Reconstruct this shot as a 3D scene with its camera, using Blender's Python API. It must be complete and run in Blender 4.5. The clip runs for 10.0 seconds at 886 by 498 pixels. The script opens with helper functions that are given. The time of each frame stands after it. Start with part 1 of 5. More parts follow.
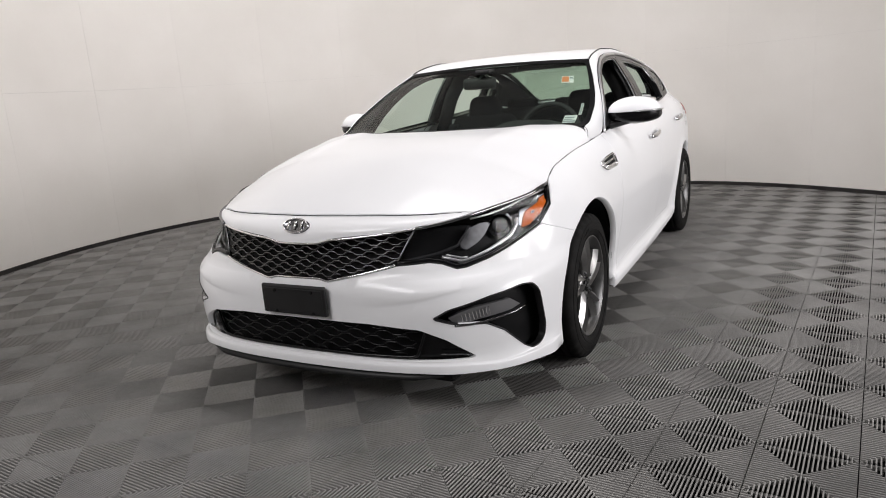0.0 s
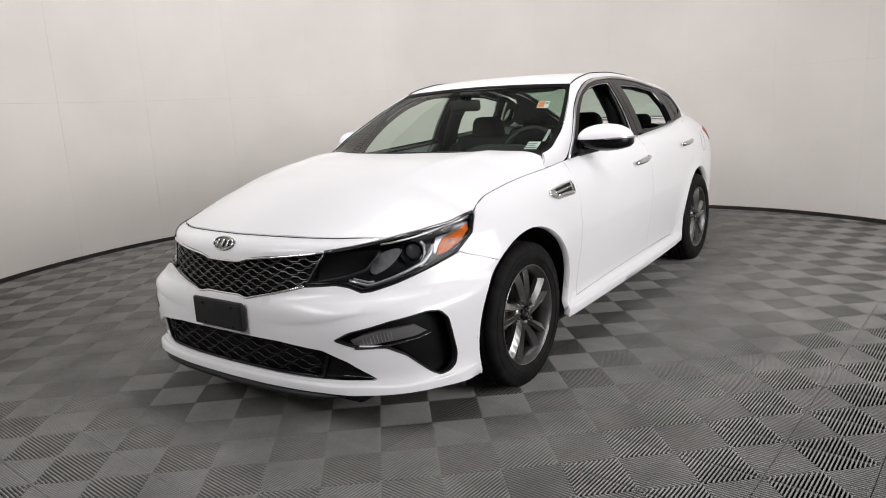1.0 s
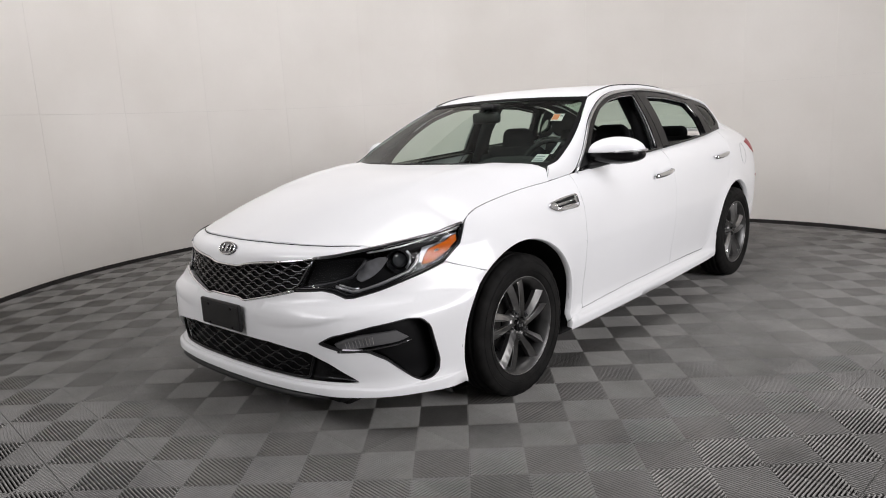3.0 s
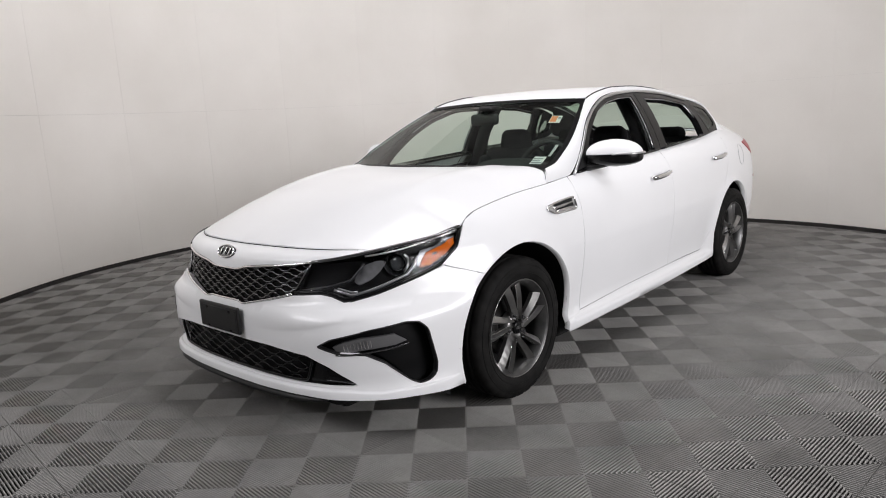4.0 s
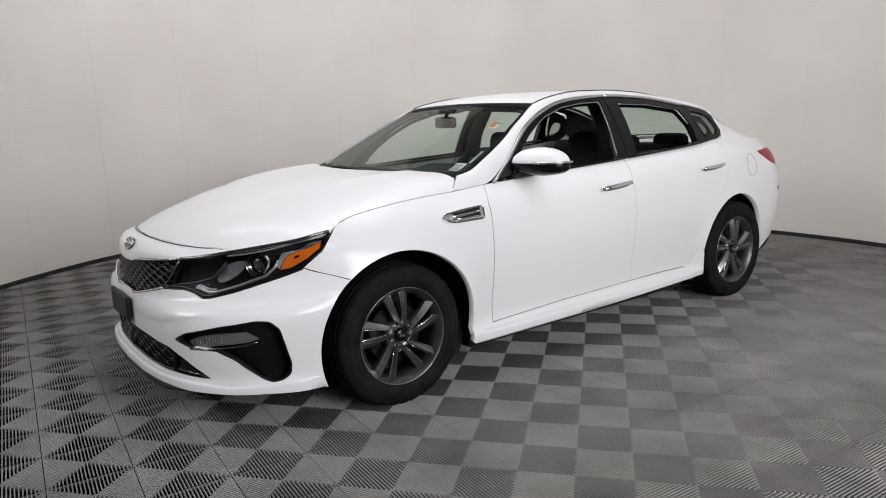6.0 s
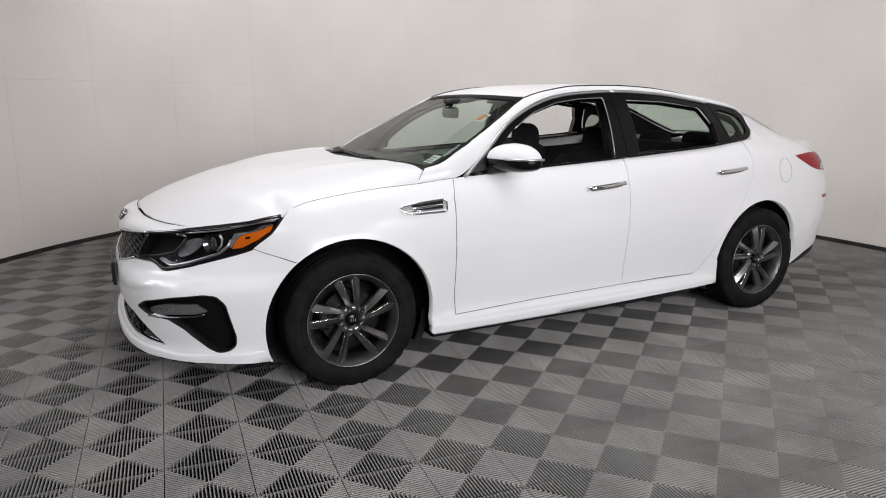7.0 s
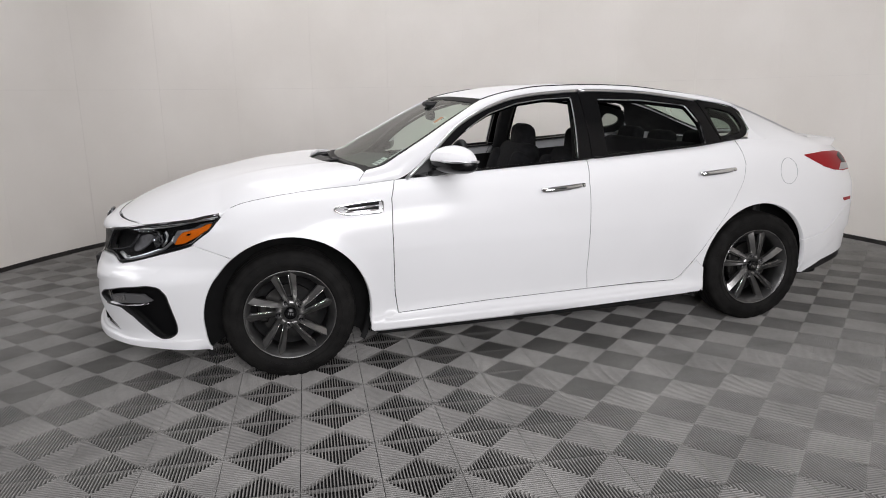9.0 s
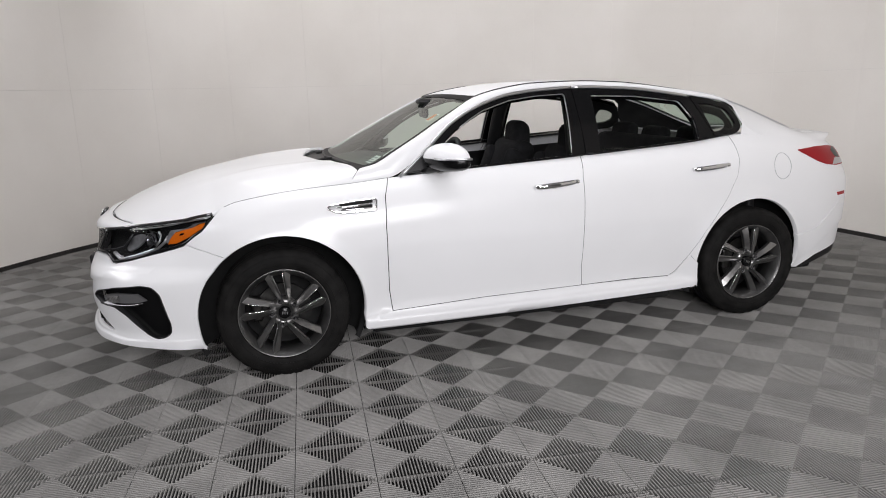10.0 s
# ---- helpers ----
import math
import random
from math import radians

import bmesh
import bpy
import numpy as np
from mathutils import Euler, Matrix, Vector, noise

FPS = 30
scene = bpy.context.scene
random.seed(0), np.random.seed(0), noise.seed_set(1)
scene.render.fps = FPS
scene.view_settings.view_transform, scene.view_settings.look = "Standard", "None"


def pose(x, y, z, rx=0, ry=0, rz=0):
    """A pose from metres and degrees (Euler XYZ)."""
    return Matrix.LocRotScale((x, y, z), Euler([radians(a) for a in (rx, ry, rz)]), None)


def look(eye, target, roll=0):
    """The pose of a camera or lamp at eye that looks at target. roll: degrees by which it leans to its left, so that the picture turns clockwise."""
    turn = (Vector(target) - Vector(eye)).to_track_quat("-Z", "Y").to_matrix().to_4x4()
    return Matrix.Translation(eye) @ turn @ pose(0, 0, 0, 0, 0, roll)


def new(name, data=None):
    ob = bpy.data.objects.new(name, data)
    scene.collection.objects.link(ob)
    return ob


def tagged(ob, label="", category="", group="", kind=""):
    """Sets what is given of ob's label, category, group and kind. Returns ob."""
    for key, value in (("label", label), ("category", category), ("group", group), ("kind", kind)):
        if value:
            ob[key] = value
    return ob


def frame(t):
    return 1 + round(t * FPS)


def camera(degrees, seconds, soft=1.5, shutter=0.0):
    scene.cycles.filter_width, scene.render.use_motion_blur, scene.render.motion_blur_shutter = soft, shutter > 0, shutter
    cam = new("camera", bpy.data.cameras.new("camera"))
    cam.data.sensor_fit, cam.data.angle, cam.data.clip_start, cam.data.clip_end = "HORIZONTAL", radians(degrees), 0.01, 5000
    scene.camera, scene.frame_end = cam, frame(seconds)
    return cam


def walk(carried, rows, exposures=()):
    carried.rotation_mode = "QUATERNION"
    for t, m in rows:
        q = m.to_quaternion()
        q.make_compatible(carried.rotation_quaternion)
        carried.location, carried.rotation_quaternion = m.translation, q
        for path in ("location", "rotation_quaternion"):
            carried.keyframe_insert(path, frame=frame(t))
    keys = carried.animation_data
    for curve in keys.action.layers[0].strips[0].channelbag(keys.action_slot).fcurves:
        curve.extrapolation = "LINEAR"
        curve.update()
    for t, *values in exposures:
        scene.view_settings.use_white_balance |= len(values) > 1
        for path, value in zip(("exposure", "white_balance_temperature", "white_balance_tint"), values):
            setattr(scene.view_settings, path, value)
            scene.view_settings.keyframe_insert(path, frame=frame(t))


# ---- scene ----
cam = camera(65.6, 10.0, soft=1.0)
PATH = [
    (0, (1.744, -3.003, 1.252), (0.825, -1.283, 0.809), -4.3),
    (0.5, (2.029, -2.8, 1.276), (1.023, -1.124, 0.853), -3.8),
    (1, (2.351, -2.677, 1.286), (1.212, -1.083, 0.883), -3.1),
    (1.5, (2.488, -2.497, 1.263), (1.262, -0.967, 0.871), -2.6),
    (2, (2.603, -2.467, 1.301), (1.322, -0.981, 0.913), -2.6),
    (2.5, (2.681, -2.508, 1.281), (1.364, -1.048, 0.915), -3.0),
    (4, (2.701, -2.509, 1.315), (1.387, -1.049, 0.94), -3.0),
    (4.5, (2.775, -2.472, 1.309), (1.454, -1.018, 0.934), -3.2),
    (5, (2.937, -2.26, 1.308), (1.581, -0.842, 0.921), -3.0),
    (5.5, (3.155, -1.948, 1.328), (1.698, -0.634, 0.939), -2.6),
    (6, (3.465, -1.657, 1.328), (1.89, -0.484, 0.949), -1.9),
    (7.3, (3.972, -0.789, 1.402), (2.19, -0.001, 0.952), -0.1),
    (7.5, (4.003, -0.628, 1.389), (2.197, 0.101, 0.934), -0.6),
    (8, (4.104, -0.37, 1.423), (2.257, 0.231, 0.946), -0.7),
    (8.5, (4.293, -0.168, 1.414), (2.409, 0.343, 0.975), -0.6),
    (9, (4.33, -0.129, 1.41), (2.45, 0.394, 0.973), -1.1),
    (9.5, (4.325, -0.123, 1.41), (2.449, 0.412, 0.971), -1.3),
    (10, (4.332, -0.112, 1.409), (2.455, 0.418, 0.965), -1.5),
]
walk(cam, [(t, look(eye, target, roll)) for t, eye, target, roll in PATH],
     exposures=[(0.0, -0.05, 6640, 10), (2.5, -0.15, 6590, 10), (4.6, -0.12, 6530, 10), (6.0, -0.32, 6520, 10), (7.5, -0.22, 6520, 10), (10.0, -0.24, 6520, 10)])

# ---- light ----
world = bpy.data.worlds.new("world")
scene.world = world
world.use_nodes = True
world.node_tree.nodes["Background"].inputs[0].default_value = (0.9, 0.93, 1.0, 1)
world.node_tree.nodes["Background"].inputs[1].default_value = 0.05


def area_lamp(name, eye, target, width, depth, watts, color):
    data = bpy.data.lights.new(name, "AREA")
    data.shape, data.size, data.size_y, data.energy, data.color = "RECTANGLE", width, depth, watts, color
    ob = new(name, data)
    ob.matrix_world = look(eye, target)
    return ob


# area lamps, all out of view: overhead, side, and added wall and nose fill
COOL = (1.0, 0.985, 1.02)
area_lamp("overhead_light", (0.4, 0.5, 4.45), (0.4, 0.5, 0), 2.4, 2.0, 66, COOL)
# tilted at the far wall, added to brighten its upper part
area_lamp("overhead_light", (-1.2, -0.2, 4.45), (-2.4, 4.5, 2.9), 3.4, 2.0, 172, COOL)
area_lamp("side_light", (6.6, 0.7, 2.3), (0.0, 0.9, 0.9), 3.4, 2.1, 330, COOL)
# added fill for the nose and front bumper
area_lamp("front_fill", (-0.9, -5.2, 4.1), (0.0, -0.3, 0.6), 3.4, 1.6, 165, COOL)

# ---- materials ----
def material(name, color, rough=0.5, metal=0.0, spec=0.5, coat=0.0, coat_rough=0.03, alpha=1.0, transmission=0.0, ior=1.45, emission=None, strength=0.0):
    m = bpy.data.materials.new(name)
    m.use_nodes = True
    b = m.node_tree.nodes["Principled BSDF"]
    b.inputs["Base Color"].default_value = (*color, 1)
    b.inputs["Roughness"].default_value = rough
    b.inputs["Metallic"].default_value = metal
    b.inputs["Specular IOR Level"].default_value = spec
    b.inputs["Coat Weight"].default_value = coat
    b.inputs["Coat Roughness"].default_value = coat_rough
    b.inputs["Transmission Weight"].default_value = transmission
    b.inputs["IOR"].default_value = ior
    if emission:
        b.inputs["Emission Color"].default_value = (*emission, 1)
        b.inputs["Emission Strength"].default_value = strength
    return m


def vary(m, dark, light, scale=3.0, detail=6.0, low=0.35, high=0.65, fine=0.0, fine_scale=200.0, bump=0.0, bump_scale=300.0, rough=None, random_share=0.0, placed=False):
    """Clouds of two colours, a finer grain over them, relief and a varied gloss."""
    nt = m.node_tree
    b = nt.nodes["Principled BSDF"]
    co = nt.nodes.new("ShaderNodeTexCoord")
    spot = nt.nodes.new("ShaderNodeNewGeometry").outputs["Position"] if placed else co.outputs["Object"]
    big = nt.nodes.new("ShaderNodeTexNoise")
    big.inputs["Scale"].default_value, big.inputs["Detail"].default_value = scale, detail
    nt.links.new(spot, big.inputs["Vector"])
    ramp = nt.nodes.new("ShaderNodeValToRGB")
    ramp.color_ramp.elements[0].position, ramp.color_ramp.elements[1].position = low, high
    ramp.color_ramp.elements[0].color, ramp.color_ramp.elements[1].color = (*dark, 1), (*light, 1)
    nt.links.new(big.outputs["Fac"], ramp.inputs["Fac"])
    out = ramp.outputs["Color"]
    if random_share:
        info = nt.nodes.new("ShaderNodeObjectInfo")
        span = nt.nodes.new("ShaderNodeMapRange")
        span.inputs["To Min"].default_value, span.inputs["To Max"].default_value = 1 - random_share, 1 + random_share
        nt.links.new(info.outputs["Random"], span.inputs["Value"])
        mix = nt.nodes.new("ShaderNodeVectorMath")
        mix.operation = "MULTIPLY"
        nt.links.new(out, mix.inputs[0])
        nt.links.new(span.outputs["Result"], mix.inputs[1])
        out = mix.outputs[0]
    small = nt.nodes.new("ShaderNodeTexNoise")
    small.inputs["Scale"].default_value, small.inputs["Detail"].default_value = fine_scale, 3
    nt.links.new(spot, small.inputs["Vector"])
    if fine:
        span = nt.nodes.new("ShaderNodeMapRange")
        span.inputs["To Min"].default_value, span.inputs["To Max"].default_value = 1 - fine, 1 + fine
        nt.links.new(small.outputs["Fac"], span.inputs["Value"])
        mix = nt.nodes.new("ShaderNodeVectorMath")
        mix.operation = "MULTIPLY"
        nt.links.new(out, mix.inputs[0])
        nt.links.new(span.outputs["Result"], mix.inputs[1])
        out = mix.outputs[0]
    nt.links.new(out, b.inputs["Base Color"])
    if bump:
        relief = nt.nodes.new("ShaderNodeTexNoise")
        relief.inputs["Scale"].default_value = bump_scale
        nt.links.new(spot, relief.inputs["Vector"])
        node = nt.nodes.new("ShaderNodeBump")
        node.inputs["Strength"].default_value, node.inputs["Distance"].default_value = bump, 0.002
        nt.links.new(relief.outputs["Fac"], node.inputs["Height"])
        nt.links.new(node.outputs["Normal"], b.inputs["Normal"])
    if rough:
        span = nt.nodes.new("ShaderNodeMapRange")
        span.inputs["To Min"].default_value, span.inputs["To Max"].default_value = rough
        nt.links.new(big.outputs["Fac"], span.inputs["Value"])
        nt.links.new(span.outputs["Result"], b.inputs["Roughness"])
    return m


def clear_glass(name, tint, gloss=0.0, least=0.045, most=0.75, rise=5.0):
    """Thin tinted pane: straight-through tint with a mirror coat by Fresnel."""
    m = bpy.data.materials.new(name)
    m.use_nodes = True
    nt = m.node_tree
    nt.nodes.clear()
    out = nt.nodes.new("ShaderNodeOutputMaterial")
    clear = nt.nodes.new("ShaderNodeBsdfTransparent")
    clear.inputs["Color"].default_value = (*tint, 1)
    shine = nt.nodes.new("ShaderNodeBsdfGlossy")
    shine.inputs["Roughness"].default_value = gloss
    facing = nt.nodes.new("ShaderNodeLayerWeight")
    power = nt.nodes.new("ShaderNodeMath")
    power.operation, power.inputs[1].default_value = "POWER", rise
    share = nt.nodes.new("ShaderNodeMath")
    share.operation, share.inputs[1].default_value, share.inputs[2].default_value = "MULTIPLY_ADD", most, least
    nt.links.new(facing.outputs["Facing"], power.inputs[0])
    nt.links.new(power.outputs[0], share.inputs[0])
    mix = nt.nodes.new("ShaderNodeMixShader")
    nt.links.new(share.outputs[0], mix.inputs["Fac"])
    nt.links.new(clear.outputs["BSDF"], mix.inputs[1])
    nt.links.new(shine.outputs["BSDF"], mix.inputs[2])
    nt.links.new(mix.outputs["Shader"], out.inputs["Surface"])
    return m


PAINT = vary(material("pearl_white_paint", (0.82, 0.82, 0.82), 0.45, 0.0, 0.4, 0.6, 0.16), (0.835, 0.84, 0.85), (0.865, 0.87, 0.88), 1.2, 3, fine=0.015, fine_scale=900)
BLACK_GLOSS = material("gloss_black_trim", (0.004, 0.004, 0.0045), 0.2, 0.0, 0.3)
BLACK_SATIN = vary(material("satin_black_plastic", (0.014, 0.014, 0.015), 0.42), (0.007, 0.007, 0.0075), (0.012, 0.012, 0.0125), 8, bump=0.08, bump_scale=700, rough=(0.4, 0.55))
LAMP_BLACK = material("matt_black_lamp_housing", (0.004, 0.004, 0.0045), 0.5, 0.0, 0.2)
LINER = vary(material("black_wheel_liner", (0.008, 0.008, 0.008), 0.9), (0.005, 0.005, 0.005), (0.012, 0.012, 0.012), 9, bump=0.3, bump_scale=300)
RUBBER = vary(material("tyre_rubber", (0.02, 0.02, 0.02), 0.8, spec=0.15), (0.006, 0.0058, 0.0056), (0.014, 0.0135, 0.013), 14, fine=0.15, fine_scale=300, bump=0.25, bump_scale=500, rough=(0.62, 0.82))
CHROME = material("bright_chrome", (0.80, 0.80, 0.81), 0.07, 1.0)
SATIN_CHROME = material("satin_chrome", (0.62, 0.62, 0.63), 0.3, 1.0)
DARK_CHROME = material("smoked_chrome", (0.20, 0.20, 0.21), 0.16, 1.0)
ALLOY = vary(material("grey_alloy", (0.2, 0.2, 0.2), 0.3, 0.9), (0.26, 0.257, 0.252), (0.35, 0.346, 0.338), 12, rough=(0.26, 0.36))
BARREL = vary(material("dark_wheel_barrel", (0.1, 0.1, 0.1), 0.4, 0.8), (0.08, 0.08, 0.08), (0.13, 0.13, 0.128), 12, rough=(0.32, 0.45))
ALLOY_CUT = material("machined_alloy", (0.85, 0.85, 0.85), 0.2, 1.0)
STEEL = vary(material("brake_steel", (0.3, 0.3, 0.3), 0.4, 0.9), (0.02, 0.02, 0.02), (0.04, 0.039, 0.037), 20)
CABIN = vary(material("charcoal_cabin_plastic", (0.018, 0.018, 0.02), 0.6), (0.009, 0.009, 0.010), (0.015, 0.015, 0.016), 6, bump=0.15, bump_scale=600)
FABRIC = vary(material("black_seat_cloth", (0.016, 0.016, 0.018), 0.95), (0.008, 0.008, 0.009), (0.015, 0.015, 0.017), 30, fine=0.3, fine_scale=700, bump=0.4, bump_scale=900)
# grey lining taken down to near-black: the cabin's shade is in the colour
HEADLINER = vary(material("shade_dark_headliner", (0.06, 0.06, 0.06), 0.9), (0.022, 0.022, 0.022), (0.032, 0.032, 0.032), 8)
WINDSHIELD = clear_glass("green_tinted_windscreen", (0.64, 0.77, 0.68), least=0.03, most=0.62, rise=4.0)
SIDE_GLASS = clear_glass("dark_tinted_glass", (0.42, 0.46, 0.43))
DARK_PANE = material("near_black_pane", (0.008, 0.010, 0.009), 0.05, 0.0, 0.5)
LENS = clear_glass("clear_lamp_lens", (0.93, 0.94, 0.95), gloss=0.1, least=0.015, most=0.26, rise=4.5)
FRIT = material("black_glass_border", (0.003, 0.003, 0.0035), 0.45, 0.0, 0.1)
AMBER = material("amber_reflector", (0.55, 0.11, 0.004), 0.35, 0.0, 0.2)
RED_LENS = material("red_lamp_lens", (0.30, 0.005, 0.010), 0.3, 0.0, 0.15, 0.15)
LAMP_BOWL = material("silver_lamp_bowl", (0.55, 0.55, 0.56), 0.3, 0.85)
LAMP_GLASS = material("projector_glass", (0.05, 0.055, 0.06), 0.03, 0.0, 0.9, 1.0)
WHITE_PRINT = material("white_paper_label", (0.75, 0.75, 0.74), 0.6)
ORANGE_PRINT = material("orange_paper_label", (0.75, 0.25, 0.10), 0.6)
GREY_PRINT = material("grey_print", (0.25, 0.27, 0.28), 0.6)
WALL_PAINT = vary(material("off_white_wall_panel", (0.72, 0.70, 0.67), 0.62, spec=0.3), (0.765, 0.733, 0.686), (0.83, 0.80, 0.756), 0.8, 5, fine=0.012, fine_scale=60, bump=0.03, bump_scale=140, rough=(0.5, 0.7))
SEAM = material("panel_joint_filler", (0.70, 0.675, 0.635), 0.8)
BASE_TRIM = vary(material("dark_wall_base", (0.02, 0.018, 0.018), 0.6), (0.012, 0.011, 0.011), (0.03, 0.027, 0.025), 5)
TILE = vary(material("grey_rib_tile", (0.2, 0.2, 0.2), 0.4, spec=0.16), (0.215, 0.210, 0.202), (0.315, 0.307, 0.294), 3.2, 9, low=0.3, high=0.7, fine=0.12, fine_scale=45, bump=0.08, bump_scale=500, rough=(0.5, 0.72), random_share=0.06, placed=True)
# near-black base colour stands in for the shade between the tile ribs
UNDER = vary(material("gap_shade_sub_floor", (0.02, 0.02, 0.02), 0.9), (0.002, 0.002, 0.002), (0.005, 0.005, 0.005), 7)
CEILING_PAINT = vary(material("grey_ceiling_paint", (0.3, 0.3, 0.3), 0.8), (0.27, 0.27, 0.27), (0.32, 0.32, 0.315), 2)
HALL_PAINT = vary(material("grey_hall_paint", (0.25, 0.25, 0.25), 0.8), (0.23, 0.23, 0.23), (0.28, 0.28, 0.275), 1.5)
GRILLE_BAR = material("polished_dark_grille_bar", (0.17, 0.17, 0.176), 0.24, 1.0)
FOG_LENS = material("smoked_fog_lens", (0.20, 0.20, 0.205), 0.3, 0.5)
LAMP_SHOULDER = vary(material("brushed_lamp_shoulder", (0.2, 0.2, 0.2), 0.35, 0.6), (0.10, 0.10, 0.105), (0.30, 0.30, 0.31), 14, 2)
LAMP_GREY = material("dark_lamp_body", (0.05, 0.05, 0.053), 0.4, 0.6)

# ---- building tools ----
def link_mesh(name, verts, faces, mat, parent=None, label="", normals=None, smooth=True):
    me = bpy.data.meshes.new(name)
    me.from_pydata([tuple(v) for v in verts], [], [tuple(int(i) for i in f) for f in faces])
    me.materials.append(mat)
    if smooth:
        me.polygons.foreach_set("use_smooth", [True] * len(me.polygons))
    if normals is not None:
        me.normals_split_custom_set_from_vertices([tuple(n) for n in normals])
    ob = new(name, me)
    if parent:
        ob.parent = parent
    return tagged(ob, label)


def part(name, bm, mat, parent, label="", smooth=False):
    """One mesh object under a thing or under a part."""
    me = bpy.data.meshes.new(name)
    bmesh.ops.recalc_face_normals(bm, faces=bm.faces)
    bm.to_mesh(me)
    bm.free()
    me.materials.append(mat)
    if smooth:
        me.polygons.foreach_set("use_smooth", [True] * len(me.polygons))
    ob = new(name, me)
    if parent:
        ob.parent = parent
    return tagged(ob, label)


def thing(name, label, category, group="", at=(0, 0, 0)):
    ob = new(name)
    ob.location = at
    ob.empty_display_size = 0.1
    return tagged(ob, label, category, group)


def block(bm, centre, size, bevel=0.0, turn=None, segments=2):
    """A box with rounded edges."""
    made = bmesh.ops.create_cube(bm, size=1.0)["verts"]
    m = Matrix.Translation(centre) @ (turn or Matrix()) @ Matrix.Diagonal((*size, 1))
    bmesh.ops.transform(bm, matrix=m, verts=made)
    if bevel:
        edges = list({e for v in made for e in v.link_edges})
        bmesh.ops.bevel(bm, geom=edges, offset=bevel, segments=segments, profile=0.5, affect="EDGES")
    return bm


def rod(bm, a, b, r, r2=None, sides=12):
    a, b = Vector(a), Vector(b)
    q = (b - a).to_track_quat("Z", "Y").to_matrix().to_4x4()
    bmesh.ops.create_cone(bm, cap_ends=True, segments=sides, radius1=r, radius2=r if r2 is None else r2, depth=(b - a).length,
                          matrix=Matrix.Translation((a + b) / 2) @ q)
    return bm


def curve_at(knots, t):
    """Smooth monotone-ish curve through (t, v) knots, for a number or an array."""
    k = np.array(knots, float)
    x, y = k[:, 0], k[:, 1:]
    h = np.diff(x)[:, None]
    d = np.diff(y, axis=0) / h
    m = np.empty_like(y)
    m[0], m[-1] = d[0], d[-1]
    w1, w2 = 2 * h[1:] + h[:-1], h[1:] + 2 * h[:-1]
    same = d[:-1] * d[1:] > 0
    safe = np.where(same, d[:-1] * d[1:], 1.0)
    m[1:-1] = np.where(same, (w1 + w2) * safe / (w1 * np.where(same, d[1:], 1) + w2 * np.where(same, d[:-1], 1)), 0.0)
    t = np.asarray(t, float)
    tt = np.clip(t, x[0], x[-1])
    i = np.clip(np.searchsorted(x, tt, side="right") - 1, 0, len(x) - 2)
    s = ((tt - x[i]) / h[i, 0])[..., None]
    hh = h[i]
    v = (1 + 2 * s) * (1 - s) ** 2 * y[i] + s * (1 - s) ** 2 * hh * m[i] + s * s * (3 - 2 * s) * y[i + 1] + s * s * (s - 1) * hh * m[i + 1]
    return v[..., 0] if v.shape[-1] == 1 else v


def trace(points, step):
    """Points along a polyline, no further than step apart, corners kept."""
    out = []
    for a, b in zip(points, points[1:]):
        a, b = np.array(a, float), np.array(b, float)
        n = max(1, int(np.ceil(np.linalg.norm(b - a) / step)))
        out += [a + (b - a) * i / n for i in range(n)]
    return out + [np.array(points[-1], float)]


def rounded(points, radius, closed=True, n=4):
    """A polygon with its corners rounded."""
    p = [np.array(q, float) for q in points]
    out = []
    for i in range(len(p)):
        a, b, c = p[i - 1], p[i], p[(i + 1) % len(p)]
        if not closed and i in (0, len(p) - 1):
            out.append(b)
            continue
        u, v = a - b, c - b
        r = min(radius, 0.45 * np.linalg.norm(u), 0.45 * np.linalg.norm(v))
        s, e = b + u / np.linalg.norm(u) * r, b + v / np.linalg.norm(v) * r
        out += [(1 - t) ** 2 * s + 2 * t * (1 - t) * b + t * t * e for t in np.linspace(0, 1, n + 1)]
    return out


def inside(poly, pts):
    poly = np.asarray(poly)
    x, y = pts[:, 0], pts[:, 1]
    res = np.zeros(len(pts), bool)
    for (ax, ay), (bx, by) in zip(poly, np.roll(poly, -1, axis=0)):
        cross = (ay > y) != (by > y)
        res ^= cross & (x < (bx - ax) * (y - ay) / (by - ay + 1e-12) + ax)
    return res


def edge_gap(poly, pts):
    """How far points lie from a polygon's outline."""
    poly = np.asarray(poly)
    best = np.full(len(pts), 9.0)
    for a, b in zip(poly, np.roll(poly, -1, axis=0)):
        ab = b - a
        t = np.clip(((pts - a) @ ab) / (ab @ ab + 1e-12), 0, 1)
        best = np.minimum(best, np.linalg.norm(pts - (a + t[:, None] * ab), axis=1))
    return best


